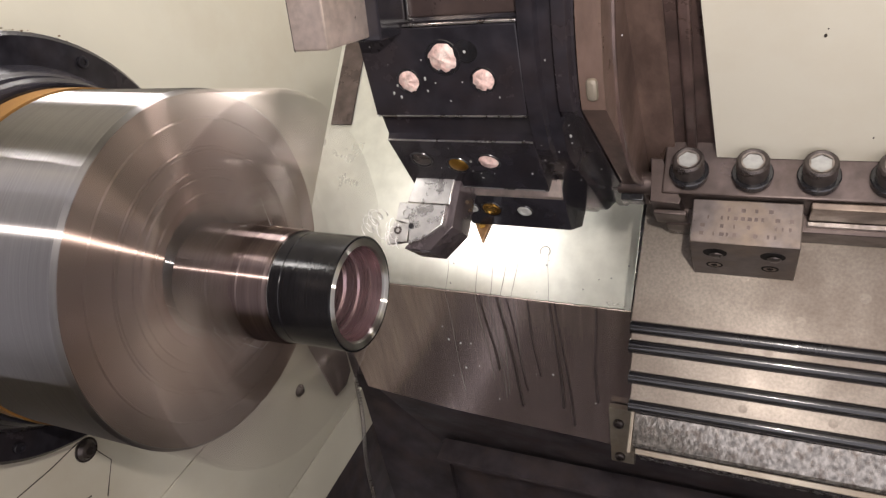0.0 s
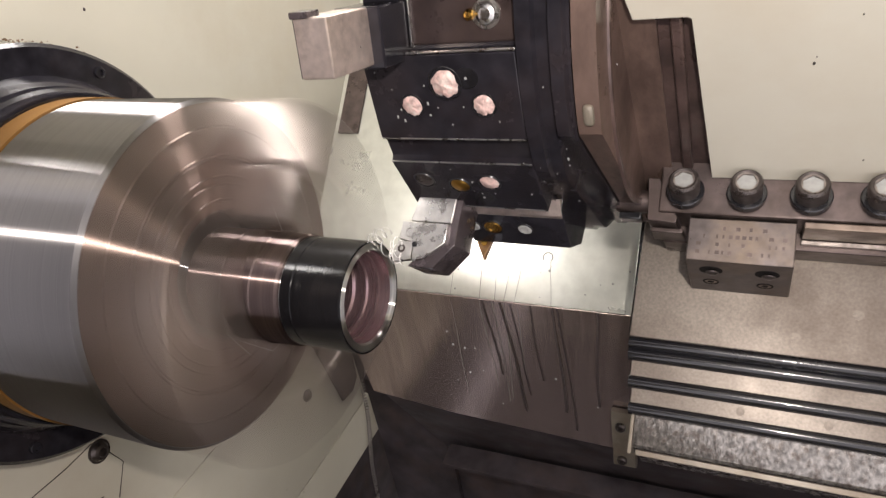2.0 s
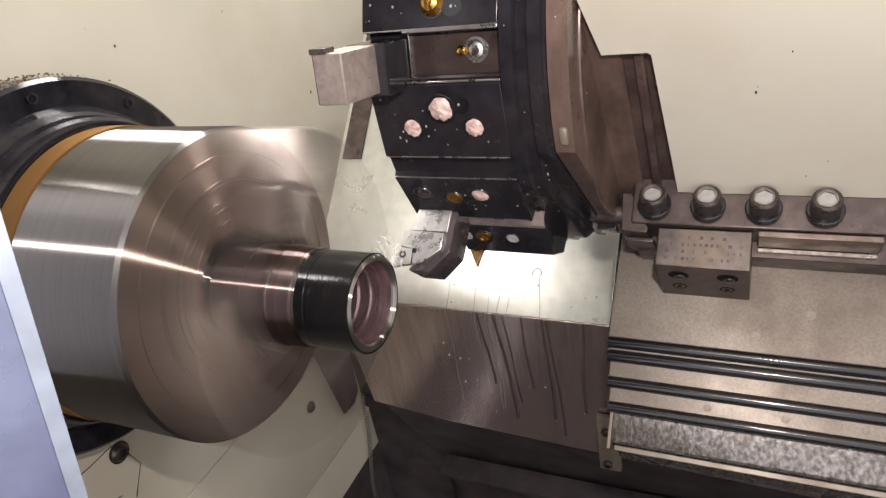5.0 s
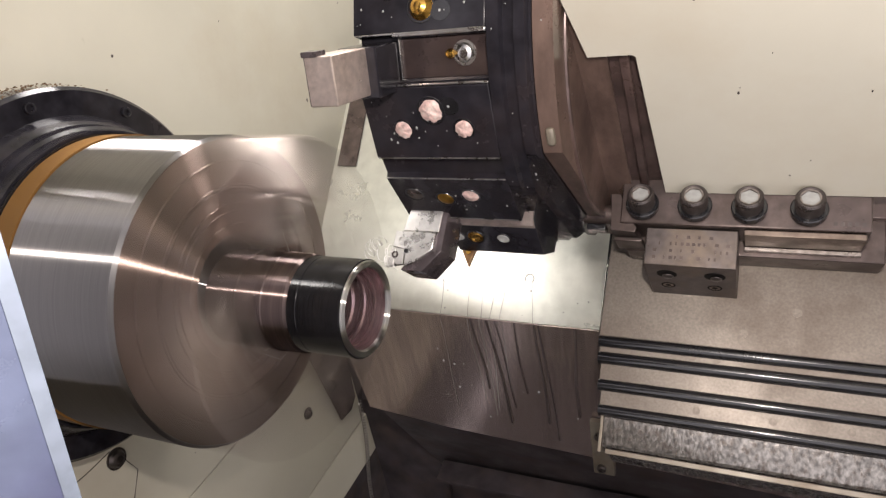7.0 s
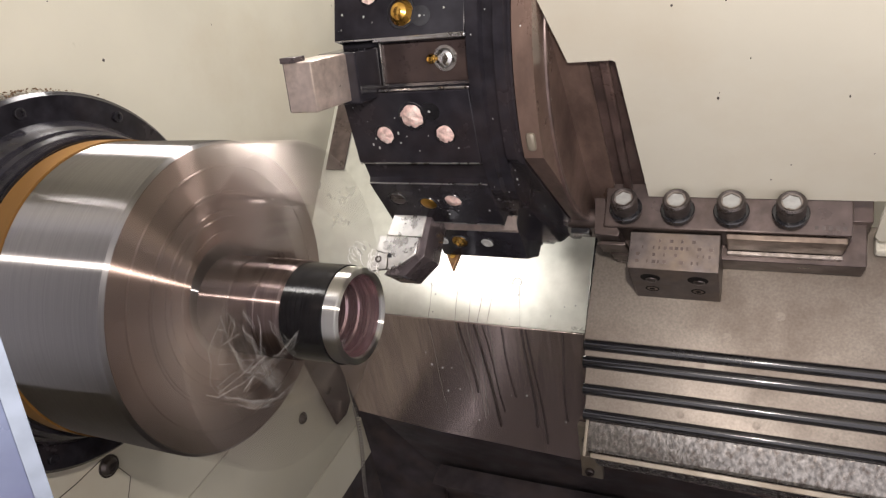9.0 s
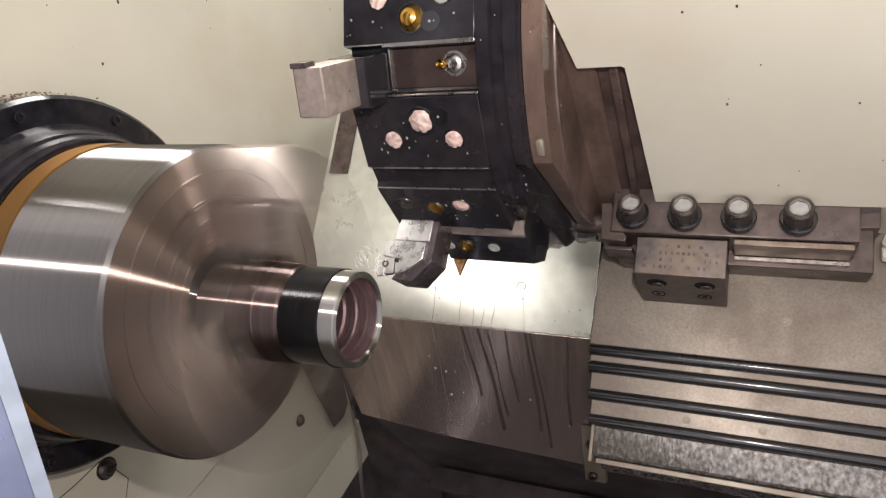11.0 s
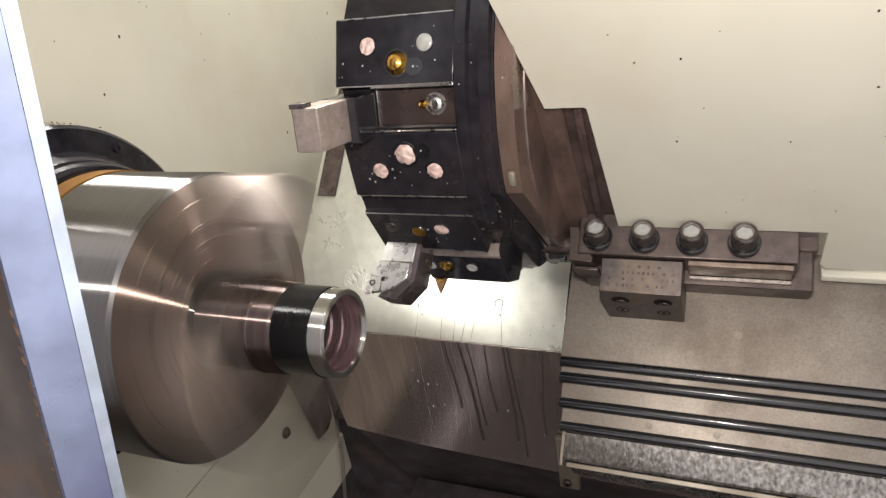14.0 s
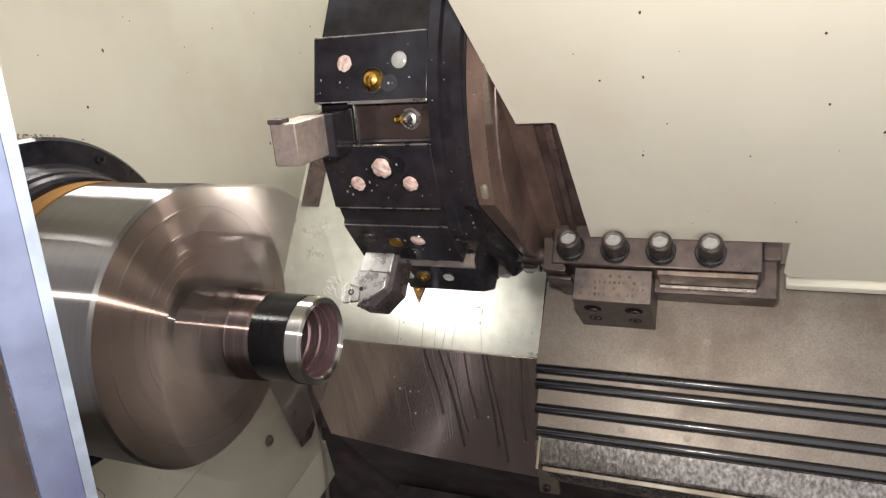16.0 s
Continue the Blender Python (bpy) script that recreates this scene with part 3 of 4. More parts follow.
def socket_screw(x, d, n, turn):
    ob = thing("socket_screw", "dark socket head screw with milky coolant in its hexagon", "screw", SLANT @ Matrix.Translation((x, d, n)) @ pose(0, 0, 0, -16), group="screws on the clamping rail")
    up = pose(0, 0, 0, 0, -90, 0)
    part("head", moved(turned([(0.002, 0.0), (0.002, 0.0116), (0.016, 0.0116), (0.0174, 0.0106), (0.0177, 0.0096), (0.0172, 0.0082), (0.0140, 0.0080), (0.0140, 0.0)], 40), up), BOLT, ob)
    socket = bmesh.new()
    out = [socket.verts.new((0.0086 * math.cos(k * math.tau / 24), 0.0086 * math.sin(k * math.tau / 24), 0.0172)) for k in range(24)]
    inn = []
    for k in range(24):
        a = k * math.tau / 24 + turn
        r = 0.0078 * math.cos(math.pi / 6) / math.cos((a % (math.pi / 3)) - math.pi / 6)
        inn.append(socket.verts.new((r * math.cos(k * math.tau / 24), r * math.sin(k * math.tau / 24), 0.0170)))
    low = [socket.verts.new((v.co.x, v.co.y, 0.012)) for v in inn]
    for k in range(24):
        j = (k + 1) % 24
        socket.faces.new((out[k], out[j], inn[j], inn[k]))
        socket.faces.new((inn[k], inn[j], low[j], low[k]))
    part("socket", socket, RIM, ob, "worn rim of the hexagon")
    part("coolant_fill", slab(hexagon(0.0077, -turn), 0.0125, 0.0154), MILK, ob, "milky coolant in the hexagon")
    part("washer", moved(turned([(-0.004, 0.0), (-0.004, 0.0146), (0.0010, 0.0148), (0.0018, 0.0140), (0.0018, 0.0)], 36), up), RUBBER, ob, "dark washer")
    return ob


SCREWS = [socket_screw(x, 0.1335, -0.0790, t) for x, t in ((0.2247, 0.3), (0.2702, 0.1), (0.315, 0.5), (0.3615, 0.25))]

clamp = thing("clamp_bracket", "oily steel clamp bracket beside the turret", "bracket", SLANT.copy())
part("plate", slab([(0.1935, 0.145), (0.204, 0.145), (0.2085, 0.128), (0.2205, 0.1135), (0.2195, 0.108), (0.1965, 0.109), (0.1975, 0.124)], -0.118, -0.084, 0.001), RAIL, clamp)
part("foot", box(0.198, 0.224, 0.1035, 0.1075, -0.130, -0.100, 0.001), RAIL, clamp)

plug = thing("coolant_pipe", "short oily steel pipe with a hexagon end", "pipe", SLANT @ Matrix.Translation((0, 0.128, -0.098)))
part("pipe", turned([(0.169, 0.0), (0.169, 0.0095), (0.197, 0.0095), (0.198, 0.0085), (0.198, 0)], 28), RAIL, plug)
hx = [(0.0075 * math.cos(radians(60 * k)), 0.0075 * math.sin(radians(60 * k))) for k in range(6)]
part("nut", prism(hx, 0.1635, 0.1688, 0.0004), HOLDER, plug, "small hexagon nut")
part("base", box(0.172, 0.190, -0.016, -0.010, -0.010, 0.004, 0.001), RUBBER, plug)

hood = thing("slide_hood", "cream painted sheet hood over the cross slide", "hood")
HOOD_UP = Vector((0, -0.074, 0.1435)).normalized()
HOOD = Matrix.Translation((-0.0153, 0.1603, 1.1463)) @ Matrix(((1, 0, 0, 0), (0, HOOD_UP.y, -HOOD_UP.z, 0), (0, HOOD_UP.z, HOOD_UP.y, 0), (0, 0, 0, 1)))
part("sheet", slab([(0.4469, 0.0000), (0.4449, -0.0522), (0.4493, -0.0585), (1.3585, -0.0752), (1.3585, 0.7837), (0.1045, 0.7837), (0.2151, 0.1682), (0.2482, 0.1682), (0.2507, 0.1662), (0.2592, 0.0000)], -0.003, 0.0), CREAM, hood, m=HOOD)
part("lip", box(0.4478, 1.3585, -0.0836, -0.0732, -0.0209, 0.0010, 0.003), CREAM, hood, "folded edge of the hood", m=HOOD)

specks = []
for k in range(26):
    g = random.Random(300 + k)
    bm = bmesh.new()
    bmesh.ops.create_icosphere(bm, subdivisions=1, radius=g.choice((0.0005, 0.0007, 0.0010)), matrix=Matrix.Translation((g.uniform(0.27, 0.62), g.uniform(0.005, 0.32), 0.0003)) @ Matrix.Diagonal((1, g.uniform(1, 2), 0.5, 1)))
    specks.append(bm)
tagged(part("specks", joined(*specks), BOLT, hood, "dark specks of dirt", m=HOOD), kind="stuff")

# ---- turret ----
DR = (0.29, -0.04)
TM = SLANT @ Matrix.Translation((0, *DR))
turret = thing("tool_turret", "black twelve-sided tool turret, wet and dirty", "turret", TM.copy())
RT = 0.2
FACETS = [(110.3, 8.1), (138.5, 8.7), (161.5, 8.0), (195, 9), (225, 9), (255, 9), (285, 9), (315, 9), (345, 9), (375, 9), (405, 9), (435, 9)]
pts = []
for k, (mid, half) in enumerate(FACETS):
    nxt = FACETS[k + 1] if k < 11 else (FACETS[0][0] + 360, FACETS[0][1])
    deep = 0.004 if k == 1 else 0.011
    for ang, r in ((mid - half, RT / math.cos(radians(half))), (mid + half, RT / math.cos(radians(half))), (mid + half + 0.3, RT - deep), (nxt[0] - nxt[1] - 0.3, RT - deep)):
        pts.append((r * math.cos(radians(ang)), r * math.sin(radians(ang))))
part("drum", prism(pts, 0.028, 0.138, 0.0009), BLACK, turret)
disc = turned([(0.1385, 0.0), (0.1385, 0.201), (0.148, 0.201), (0.150, 0.197), (0.158, 0.197), (0.160, 0.203), (0.168, 0.203), (0.170, 0.199), (0.172, 0.199), (0.172, 0)], 160)
for v in disc.verts:
    v.co.y = max(v.co.y, -0.168 if v.co.x > 0.159 else -0.184)
part("disc", disc, BLACK, turret, "stepped black disc behind the drum")
shell = turned([(0.173, 0.0), (0.173, 0.200), (0.188, 0.200), (0.189, 0.1985), (0.190, 0.200), (0.206, 0.198), (0.208, 0.194), (0.212, 0.194), (0.212, 0.0)], 160)
for v in shell.verts:
    v.co.y = max(v.co.y, -0.166)
    h = HOOD.inverted() @ TM @ v.co
    if v.co.x > 0.1885 and h.z > -0.008:
        h.z = -0.008
        v.co = TM.inverted() @ HOOD @ h
part("housing", shell, BROWN, turret, "oily brown turret housing, cut flat below")
part("housing_ring", turned([(0.1880, 0.168), (0.1900, 0.1685), (0.1905, 0.171), (0.1900, 0.1735), (0.1880, 0.174)], 120), SHADED_IRON, turret, "dark seam on the housing")
# darker iron stands for the shade behind the hood
part("housing_back", box(0.190, 0.285, -0.03, 0.175, -0.09, -0.012, 0.004), SHADED_IRON, turret, "oily brown box of the turret housing, shade in its colour", m=TM.inverted() @ HOOD)
part("housing_rib", box(0.236, 0.244, -0.01, 0.165, -0.012, -0.006, 0.002), SHADED_IRON, turret, "rib on the housing", m=TM.inverted() @ HOOD)


def on_drum(x, angle, r=RT):
    a = radians(angle)
    return Matrix(((1, 0, 0, x), (0, -math.sin(a), math.cos(a), r * math.cos(a)), (0, math.cos(a), math.sin(a), r * math.sin(a)), (0, 0, 0, 1)))


def mouth(x, angle, face, r, fill, label, dome=0.3):
    """A round hole in a facet, ringed, with what fills it."""
    off = RT / math.cos(radians(angle - face))
    m = on_drum(x, angle, off)
    m = Matrix.Translation(m.translation) @ on_drum(0, face, 0)
    up = m @ pose(0, 0, 0, 0, -90, 0)
    part("hole_rim", moved(turned([(0.0001, r * 1.16), (0.0007, r * 1.12), (0.0007, r * 1.0), (-0.003, r * 0.97)], 28), up), RUBBER, turret)
    bm = turned([(-0.0005, r), (0.0002, r * 0.9), (dome * r * 0.5, r * 0.6), (dome * r * 0.7, r * 0.3), (dome * r * 0.75, 0)], 24)
    for v in bm.verts:
        v.co.x += 0.12 * r * noise.noise(v.co * 500 + Vector((x, angle, 0)) * 50) * (1 if fill is PINK else 0)
    part("plug", moved(bm, up), fill, turret, label)


def hex_ring(x, angle, face, r):
    m = Matrix.Translation(on_drum(x, angle, RT / math.cos(radians(angle - face))).translation) @ on_drum(0, face, 0)
    part("oil_patch", moved(slab([(r * math.cos(k * math.tau / 20) * 1.1, r * math.sin(k * math.tau / 20)) for k in range(20)], 0.0002, 0.0005), m), RUBBER, turret)


for face, sgn in ((110.3, 1), (138.5, -1), (161.5, 1)):
    big, left, right, shift = {110.3: (GOLD, PINK, MILK, 0.0), 138.5: (PINK, PINK, PINK, 0.0), 161.5: (GOLD, BOLT, PINK, -0.012)}[face]
    mouth(0.087 + shift, face + sgn * (3.0 if face < 150 else 0.0), face, 0.0105 if face < 150 else 0.0080, big, "filled round socket", 0.9 if face < 115 else 0.35)
    hex_ring(0.103 + shift, face + sgn * 4.0, face, 0.0075)
    mouth(0.1025 + shift, face + sgn * 4.0, face, 0.0026, MILK, "small grey dot")
    mouth(0.059 + shift, face - sgn * 1.5, face, 0.0078, left, "plugged side hole")
    mouth(0.112 + shift, face - sgn * 1.5, face, 0.0078, right, "plugged side hole")
for face, half, edge in ((110.3, 8.1, -1), (110.3, 8.1, 1), (138.5, 8.7, 1), (161.5, 8.0, -1), (161.5, 8.0, 1)):
    a = face + edge * half
    part("pale_edge", moved(box(0.029, 0.1375, -0.0006, 0.0006, -0.0006, 0.0004, 0.0002, 1), on_drum(0, a, RT / math.cos(radians(half)))), HOLDER, turret, "thin bright edge")

# tool block under the drum
low = thing("tool_block", "black clamped tool block with brass coolant nozzle", "tool block", SLANT.copy())
part("body", prism([(0.099, -0.022), (0.0945, -0.027), (0.0770, -0.066), (0.088, -0.10), (0.16, -0.12), (0.16, -0.022)], 0.056, 0.142, 0.0008), BLACK, low)
part("top_edge", prism([(0.1040, -0.0165), (0.0930, -0.0255), (0.0922, -0.0300), (0.0960, -0.0300), (0.1060, -0.0220)], 0.0565, 0.1415), NICKEL, low, "bright worn edge")
LOWFACE = Matrix.Translation((0, 0.0858, -0.0465)) @ Matrix(((1, 0, 0, 0), (0, 0.409, -0.912, 0), (0, 0.912, 0.409, 0), (0, 0, 0, 1))) @ pose(0, 0, 0, 0, -90, 0)
for x, r, fill in ((0.0620, 0.0055, MILK), (0.0790, 0.0080, GOLD), (0.1070, 0.0060, MILK)):
    part("nozzle", moved(turned([(0.0003, r), (0.0012, r * 0.8), (0.0014, r * 0.55), (0.0006, r * 0.4), (0.0006, 0)], 24), Matrix.Translation((x, 0, 0)) @ LOWFACE), fill, low)
    part("nozzle_rim", moved(turned([(0.0001, r * 1.2), (0.0008, r * 1.12), (0.0008, r * 1.0)], 24), Matrix.Translation((x, 0, 0)) @ LOWFACE), RUBBER, low)
# nozzle in the slot between two facets
m = on_drum(0.1165, 123.4, RT - 0.0105) @ pose(0, 0, 0, 0, -90, 0)
part("nozzle", moved(turned([(0.0, 0.0095), (0.001, 0.0095), (0.001, 0.0075), (0.003, 0.0065), (0.0045, 0.004), (0.005, 0)], 28), m), HOLDER, turret, "clear wet coolant nozzle")
m = on_drum(0.105, 123.4, RT - 0.0105) @ pose(0, 0, 0, 0, -90, 0)
part("brass_ball", moved(turned([(0.0, 0.004), (0.003, 0.0035), (0.005, 0.002), (0.0055, 0)], 16), m), GOLD, turret)
part("slot_bar", moved(box(0.062, 0.138, -0.0014, 0.0014, -0.002, 0.0015, 0.0006), on_drum(0, 118.7, RT + 0.0005)), HOLDER, turret, "bright worn slot edge")
part("slot_bar", moved(box(0.062, 0.138, -0.0008, 0.0008, -0.002, 0.0012, 0.0004), on_drum(0, 129.4, RT + 0.0008)), HOLDER, turret, "bright worn slot edge")
part("slot_bar", moved(box(0.060, 0.138, -0.0022, 0.0022, -0.002, 0.0015, 0.0006), on_drum(0, 186.0, RT - 0.02)), HOLDER, turret, "bright worn slot edge")
part("slot_block", moved(box(0.0625, 0.1405, -0.0155, 0.0155, -0.02, 0.0012, 0.0010), on_drum(0, 124.0, RT - 0.012)), SLOT, turret, "brownish black block in the slot")
for x in (0.0628, 0.1400):
    part("slot_bar", moved(box(x - 0.0007, x + 0.0007, -0.0165, 0.0165, -0.004, 0.0022, 0.0004), on_drum(0, 124.0, RT - 0.010)), HOLDER, turret, "bright worn slot edge")
part("wedge", moved(box(0.029, 0.0615, -0.019, 0.019, -0.010, 0.034, 0.0012), on_drum(0, 125.5, RT - 0.006)), BLACK, turret, "black clamping wedge")
part("wedge", moved(box(0.027, 0.0600, -0.018, 0.018, -0.014, 0.001, 0.0012), on_drum(0, 178, RT - 0.006)), BLACK, turret, "black clamping wedge")
part("nut", moved(box(-0.0035, 0.0035, -0.0075, 0.0075, -0.001, 0.003, 0.0025), on_drum(0.181, 142, 0.2)), BEIGE, turret, "small tan plug on the housing")

drops = []
for k in range(70):
    g = random.Random(900 + k)
    face = g.choice((110.3, 138.5, 161.5, 138.5))
    if k % 3:
        m = on_drum(g.uniform(0.03, 0.137), face + g.uniform(-8, 8), RT + 0.0008)
    else:
        m = on_drum(g.choice((0.143, 0.154, 0.164, 0.18, 0.2)), g.uniform(100, 165), 0.2015)
    bm = bmesh.new()
    bmesh.ops.create_icosphere(bm, subdivisions=1, radius=g.choice((0.0004, 0.0005, 0.0006, 0.0009)), matrix=m @ Matrix.Diagonal((1, g.uniform(1, 1.8), 0.6, 1)))
    drops.append(bm)
tagged(part("droplets", joined(*drops), MILK, turret, "fine splashes of coolant"), kind="stuff")

# square-shank tool that waits in the upper slot
spare = thing("square_tool", "square-shank turning tool clamped in the turret", "cutting tool", TM @ on_drum(0, 125.5, 0))
part("shank", box(0.0305, 0.0535, -0.0185, 0.0165, 0.195, 0.2745, 0.0012), NICKEL, spare)
# thin plate that makes one face of the shank darker
part("side", box(0.0296, 0.0303, -0.0180, 0.0160, 0.196, 0.2735, 0.0002, 1), HOLDER_DARK, spare, "darker side of the shank")
part("insert", moved(box(0.029, 0.042, 0.0, 0.0040, -0.010, 0.0025, 0.0006), Matrix.Translation((0, -0.0220, 0.273))), HOLDER_DARK, spare, "dark cutting insert")

# cutting tool at work
tool = thing("cutting_tool", "bright turning tool holder with a clamped insert", "cutting tool", SLANT.copy())
part("shank", slab([(0.0355, 0.105), (0.0663, 0.105), (0.0645, 0.0745), (0.0290, 0.0745)], -0.020, 0.0055, 0.0008), HOLDER, tool)
part("head", slab([(0.0235, 0.0738), (0.0630, 0.0738), (0.0622, 0.0582), (0.0455, 0.0445), (0.0365, 0.0425), (0.0362, 0.0580), (0.0228, 0.0588)], -0.024, 0.0080, 0.0007), HOLDER, tool)
part("seat", slab([(0.0715, 0.100), (0.0700, 0.0847), (0.0695, 0.0580), (0.0540, 0.0385), (0.0320, 0.0385), (0.036, 0.0440), (0.0455, 0.0460), (0.0615, 0.0590), (0.0630, 0.075), (0.0655, 0.100)], -0.030, 0.0040, 0.0008), HOLDER_DARK, tool, "darker side of the holder")
part("insert", slab([(0.0222, 0.0578), (0.0352, 0.0572), (0.0356, 0.0432), (0.0196, 0.0400)], 0.0035, 0.0084, 0.0004), HOLDER, tool, "small bright carbide insert")
up = pose(0, 0, 0, 0, -90, 0)
part("insert_screw", moved(turned([(0.0084, 0.0033), (0.0090, 0.0031), (0.0090, 0.0018), (0.0080, 0.0015), (0.0080, 0)], 20), Matrix.Translation((0.0265, 0.0515, 0)) @ up), BOLT, tool)
part("clamp_screw", moved(turned([(0.0080, 0.0046), (0.0088, 0.0044), (0.0088, 0.0026), (0.0078, 0.0022), (0.0078, 0)], 20), Matrix.Translation((0.0312, 0.0655, 0)) @ up), HOLDER, tool)
part("coolant_hole", moved(turned([(0.0081, 0.0022), (0.0085, 0.0022), (0.0083, 0.0)], 16), Matrix.Translation((0.0372, 0.0555, 0)) @ up), RUBBER, tool, "small dark hole")

second = thing("boring_insert", "brown triangular insert peeking below the turret", "cutting tool", SLANT.copy())
part("insert", slab([(0.0524, 0.0867), (0.0738, 0.0878), (0.0665, 0.0615)], -0.0739, -0.0686, 0.0004), BRASSY, second)
part("screw", moved(turned([(-0.0686, 0.0030), (-0.0679, 0.0028), (-0.0679, 0)], 16), Matrix.Translation((0.0647, 0.0766, 0)) @ up), GOLD, second)

part("bright_edge", box(0.312, 0.405, 0.1060, 0.1098, -0.1282, -0.1225, 0.0006), RIM, rail, "bright worn edge")

# ---- chips ----
def curl(length, radius, turns, wire, seed, wobble=0.3, strands=1):
    """Loose spiral chips about the local x axis."""
    g = random.Random(seed)
    made = []
    for q in range(strands):
        ph, oy, oz, ox = g.uniform(0, 6), g.uniform(-1, 1) * radius * 0.8 * (strands > 1), g.uniform(-1, 1) * radius * 0.8 * (strands > 1), g.uniform(-0.2, 0.2) * length * (strands > 1)
        n = int(turns * 12)
        pts = []
        for k in range(n):
            f = k / (n - 1)
            r = radius * (1 + wobble * math.sin(9 * f + ph))
            a = ph + f * turns * math.tau
            pts.append((ox + (f - 0.5) * length, oy * (1 + f) + r * math.cos(a), oz * (1 - f) + r * math.sin(a)))
        made.append(tube(pts, wire, 4, 0.4))
    return joined(*made)


FLIGHTS = []


def strand(g, length, wave, wire, flat):
    """One drawn-out wavy ribbon of steel along the local x axis."""
    a, b, p, q, n = g.uniform(-1, 1), g.uniform(0.3, 1), g.uniform(0, 6), g.uniform(4, 11), 22
    return tube([((k / (n - 1) - 0.5) * length, wave * b * math.sin(q * k / n + p) + 0.5 * wave * a * math.sin(2.3 * q * k / n), wave * (a * math.cos(0.6 * q * k / n + p) + 4 * b * (k / n - 0.5) ** 2)) for k in range(n)], wire, 5, flat, wire * 0.5)


def flying_chip(seed, size, spread, count, wire, flat, wave, curls, rows):
    """Chips that wait in the bore, are thrown out together, and fall to the tray. rows: seconds, place, turn."""
    g = random.Random(seed)
    ob = thing("flying_chip", "bright curly steel chip thrown off the cut", "chip", group="thrown chips")
    for k in range(count):
        f = (k + 0.5) / count - 0.5
        at = pose(g.uniform(-0.12, 0.12) * size, g.uniform(-0.4, 0.4) * spread, -2 * f * spread, 0, g.uniform(-9, 9), 0)
        part("strand", moved(strand(g, size * g.uniform(0.55, 1.0), wave, wire * g.uniform(0.6, 1.2), flat), at), CHIP, ob)
    for k, (length, radius, turns) in enumerate(curls):
        at = pose(g.uniform(-0.3, 0.3) * size * (k > 0), g.uniform(-0.6, 0.6) * spread, g.uniform(-1, 1) * spread * (k > 0), 0, g.uniform(-50, 50) * (k > 0), 0)
        part("curl", moved(curl(length, radius, turns, wire * 0.8, seed + k, 0.35), at), CHIP, ob)
    home = Matrix.Translation((-0.085 - size / 2, 0, H - 0.006))
    path = [(0.0, home), (rows[0][0] - 0.1, home)]
    for t, x, y, z, turn in rows:
        path.append((t, pose(x, y, z, 0, turn, 0)))
    t, x, y, z, turn = rows[-1]
    for dt, share, up in ((0.25, 0.45, 0.10), (0.4, 0.0, 0.045)):
        path.append((t + dt, pose(x, max(y, 0.05), up, 0, turn * share, 0)))
    path.append((16.0, path[-1][1]))
    FLIGHTS.append((ob, path))


flying_chip(1, 0.105, 0.016, 15, 0.0033, 0.35, 0.006, ((0.03, 0.010, 1.5), (0.025, 0.009, 1.2), (0.03, 0.012, 1.3)), ((0.3, 0.004, 0.0, 1.10, 20), (0.4, 0.025, 0.02, 1.056, 40), (0.47, 0.078, 0.05, 0.962, 53), (0.53, 0.082, 0.05, 0.945, 56), (0.65, 0.095, 0.10, 0.75, 80)))
flying_chip(2, 0.21, 0.042, 22, 0.0022, 0.4, 0.0028, ((0.02, 0.006, 1.2), (0.02, 0.006, 1.5), (0.02, 0.007, 1.2)), ((0.7, 0.006, 0.01, 1.105, 10), (0.8, 0.045, 0.02, 1.045, 20), (0.9, 0.055, 0.03, 1.02, 30), (0.97, 0.036, 0.03, 0.962, 40), (1.03, 0.046, 0.03, 0.932, 42), (1.15, 0.06, 0.06, 0.75, 60)))
flying_chip(3, 0.05, 0.008, 2, 0.0005, 0.5, 0.004, ((0.03, 0.005, 4),), ((1.1, 0.004, 0.01, 1.10, 20), (1.2, 0.030, 0.03, 1.04, 60), (1.4, 0.060, 0.05, 0.98, 90), (1.5, 0.055, 0.06, 0.86, 90)))
flying_chip(4, 0.08, 0.005, 4, 0.0006, 0.5, 0.004, ((0.02, 0.006, 1.4), (0.015, 0.005, 1.2)), ((3.4, 0.002, 0.0, 1.10, 30), (3.6, 0.03, 0.03, 1.03, 85), (3.9, 0.01, 0.02, 1.05, 80), (4.1, 0.020, 0.03, 1.04, 70), (4.2, 0.025, 0.03, 1.02, 70), (4.4, 0.05, 0.05, 0.80, 60)))
flying_chip(5, 0.03, 0.003, 1, 0.0010, 0.5, 0.003, ((0.11, 0.0075, 13),), ((7.9, 0.004, 0.02, 1.10, 15), (7.97, 0.080, 0.05, 1.068, 14), (8.03, 0.080, 0.05, 1.058, 18), (8.1, 0.068, 0.06, 0.998, 45), (8.2, 0.062, 0.07, 0.93, 75), (8.35, 0.05, 0.08, 0.70, 88)))
flying_chip(6, 0.09, 0.032, 7, 0.0008, 0.4, 0.007, ((0.03, 0.040, 0.9), (0.03, 0.048, 0.7), (0.03, 0.03, 0.8), (0.02, 0.035, 0.8), (0.02, 0.052, 0.6)), ((8.7, 0.006, 0.0, 1.10, 20), (8.9, 0.004, 0.0, 1.035, 60), (8.96, -0.066, -0.062, 1.10, 70), (9.04, -0.080, -0.062, 1.08, 80), (9.15, -0.10, -0.06, 0.93, 88)))
flying_chip(7, 0.035, 0.006, 3, 0.0005, 0.5, 0.004, ((0.02, 0.006, 2),), ((9.1, 0.006, 0.01, 1.10, 20), (9.2, 0.045, 0.04, 1.06, 60), (9.4, 0.07, 0.06, 0.85, 80)))
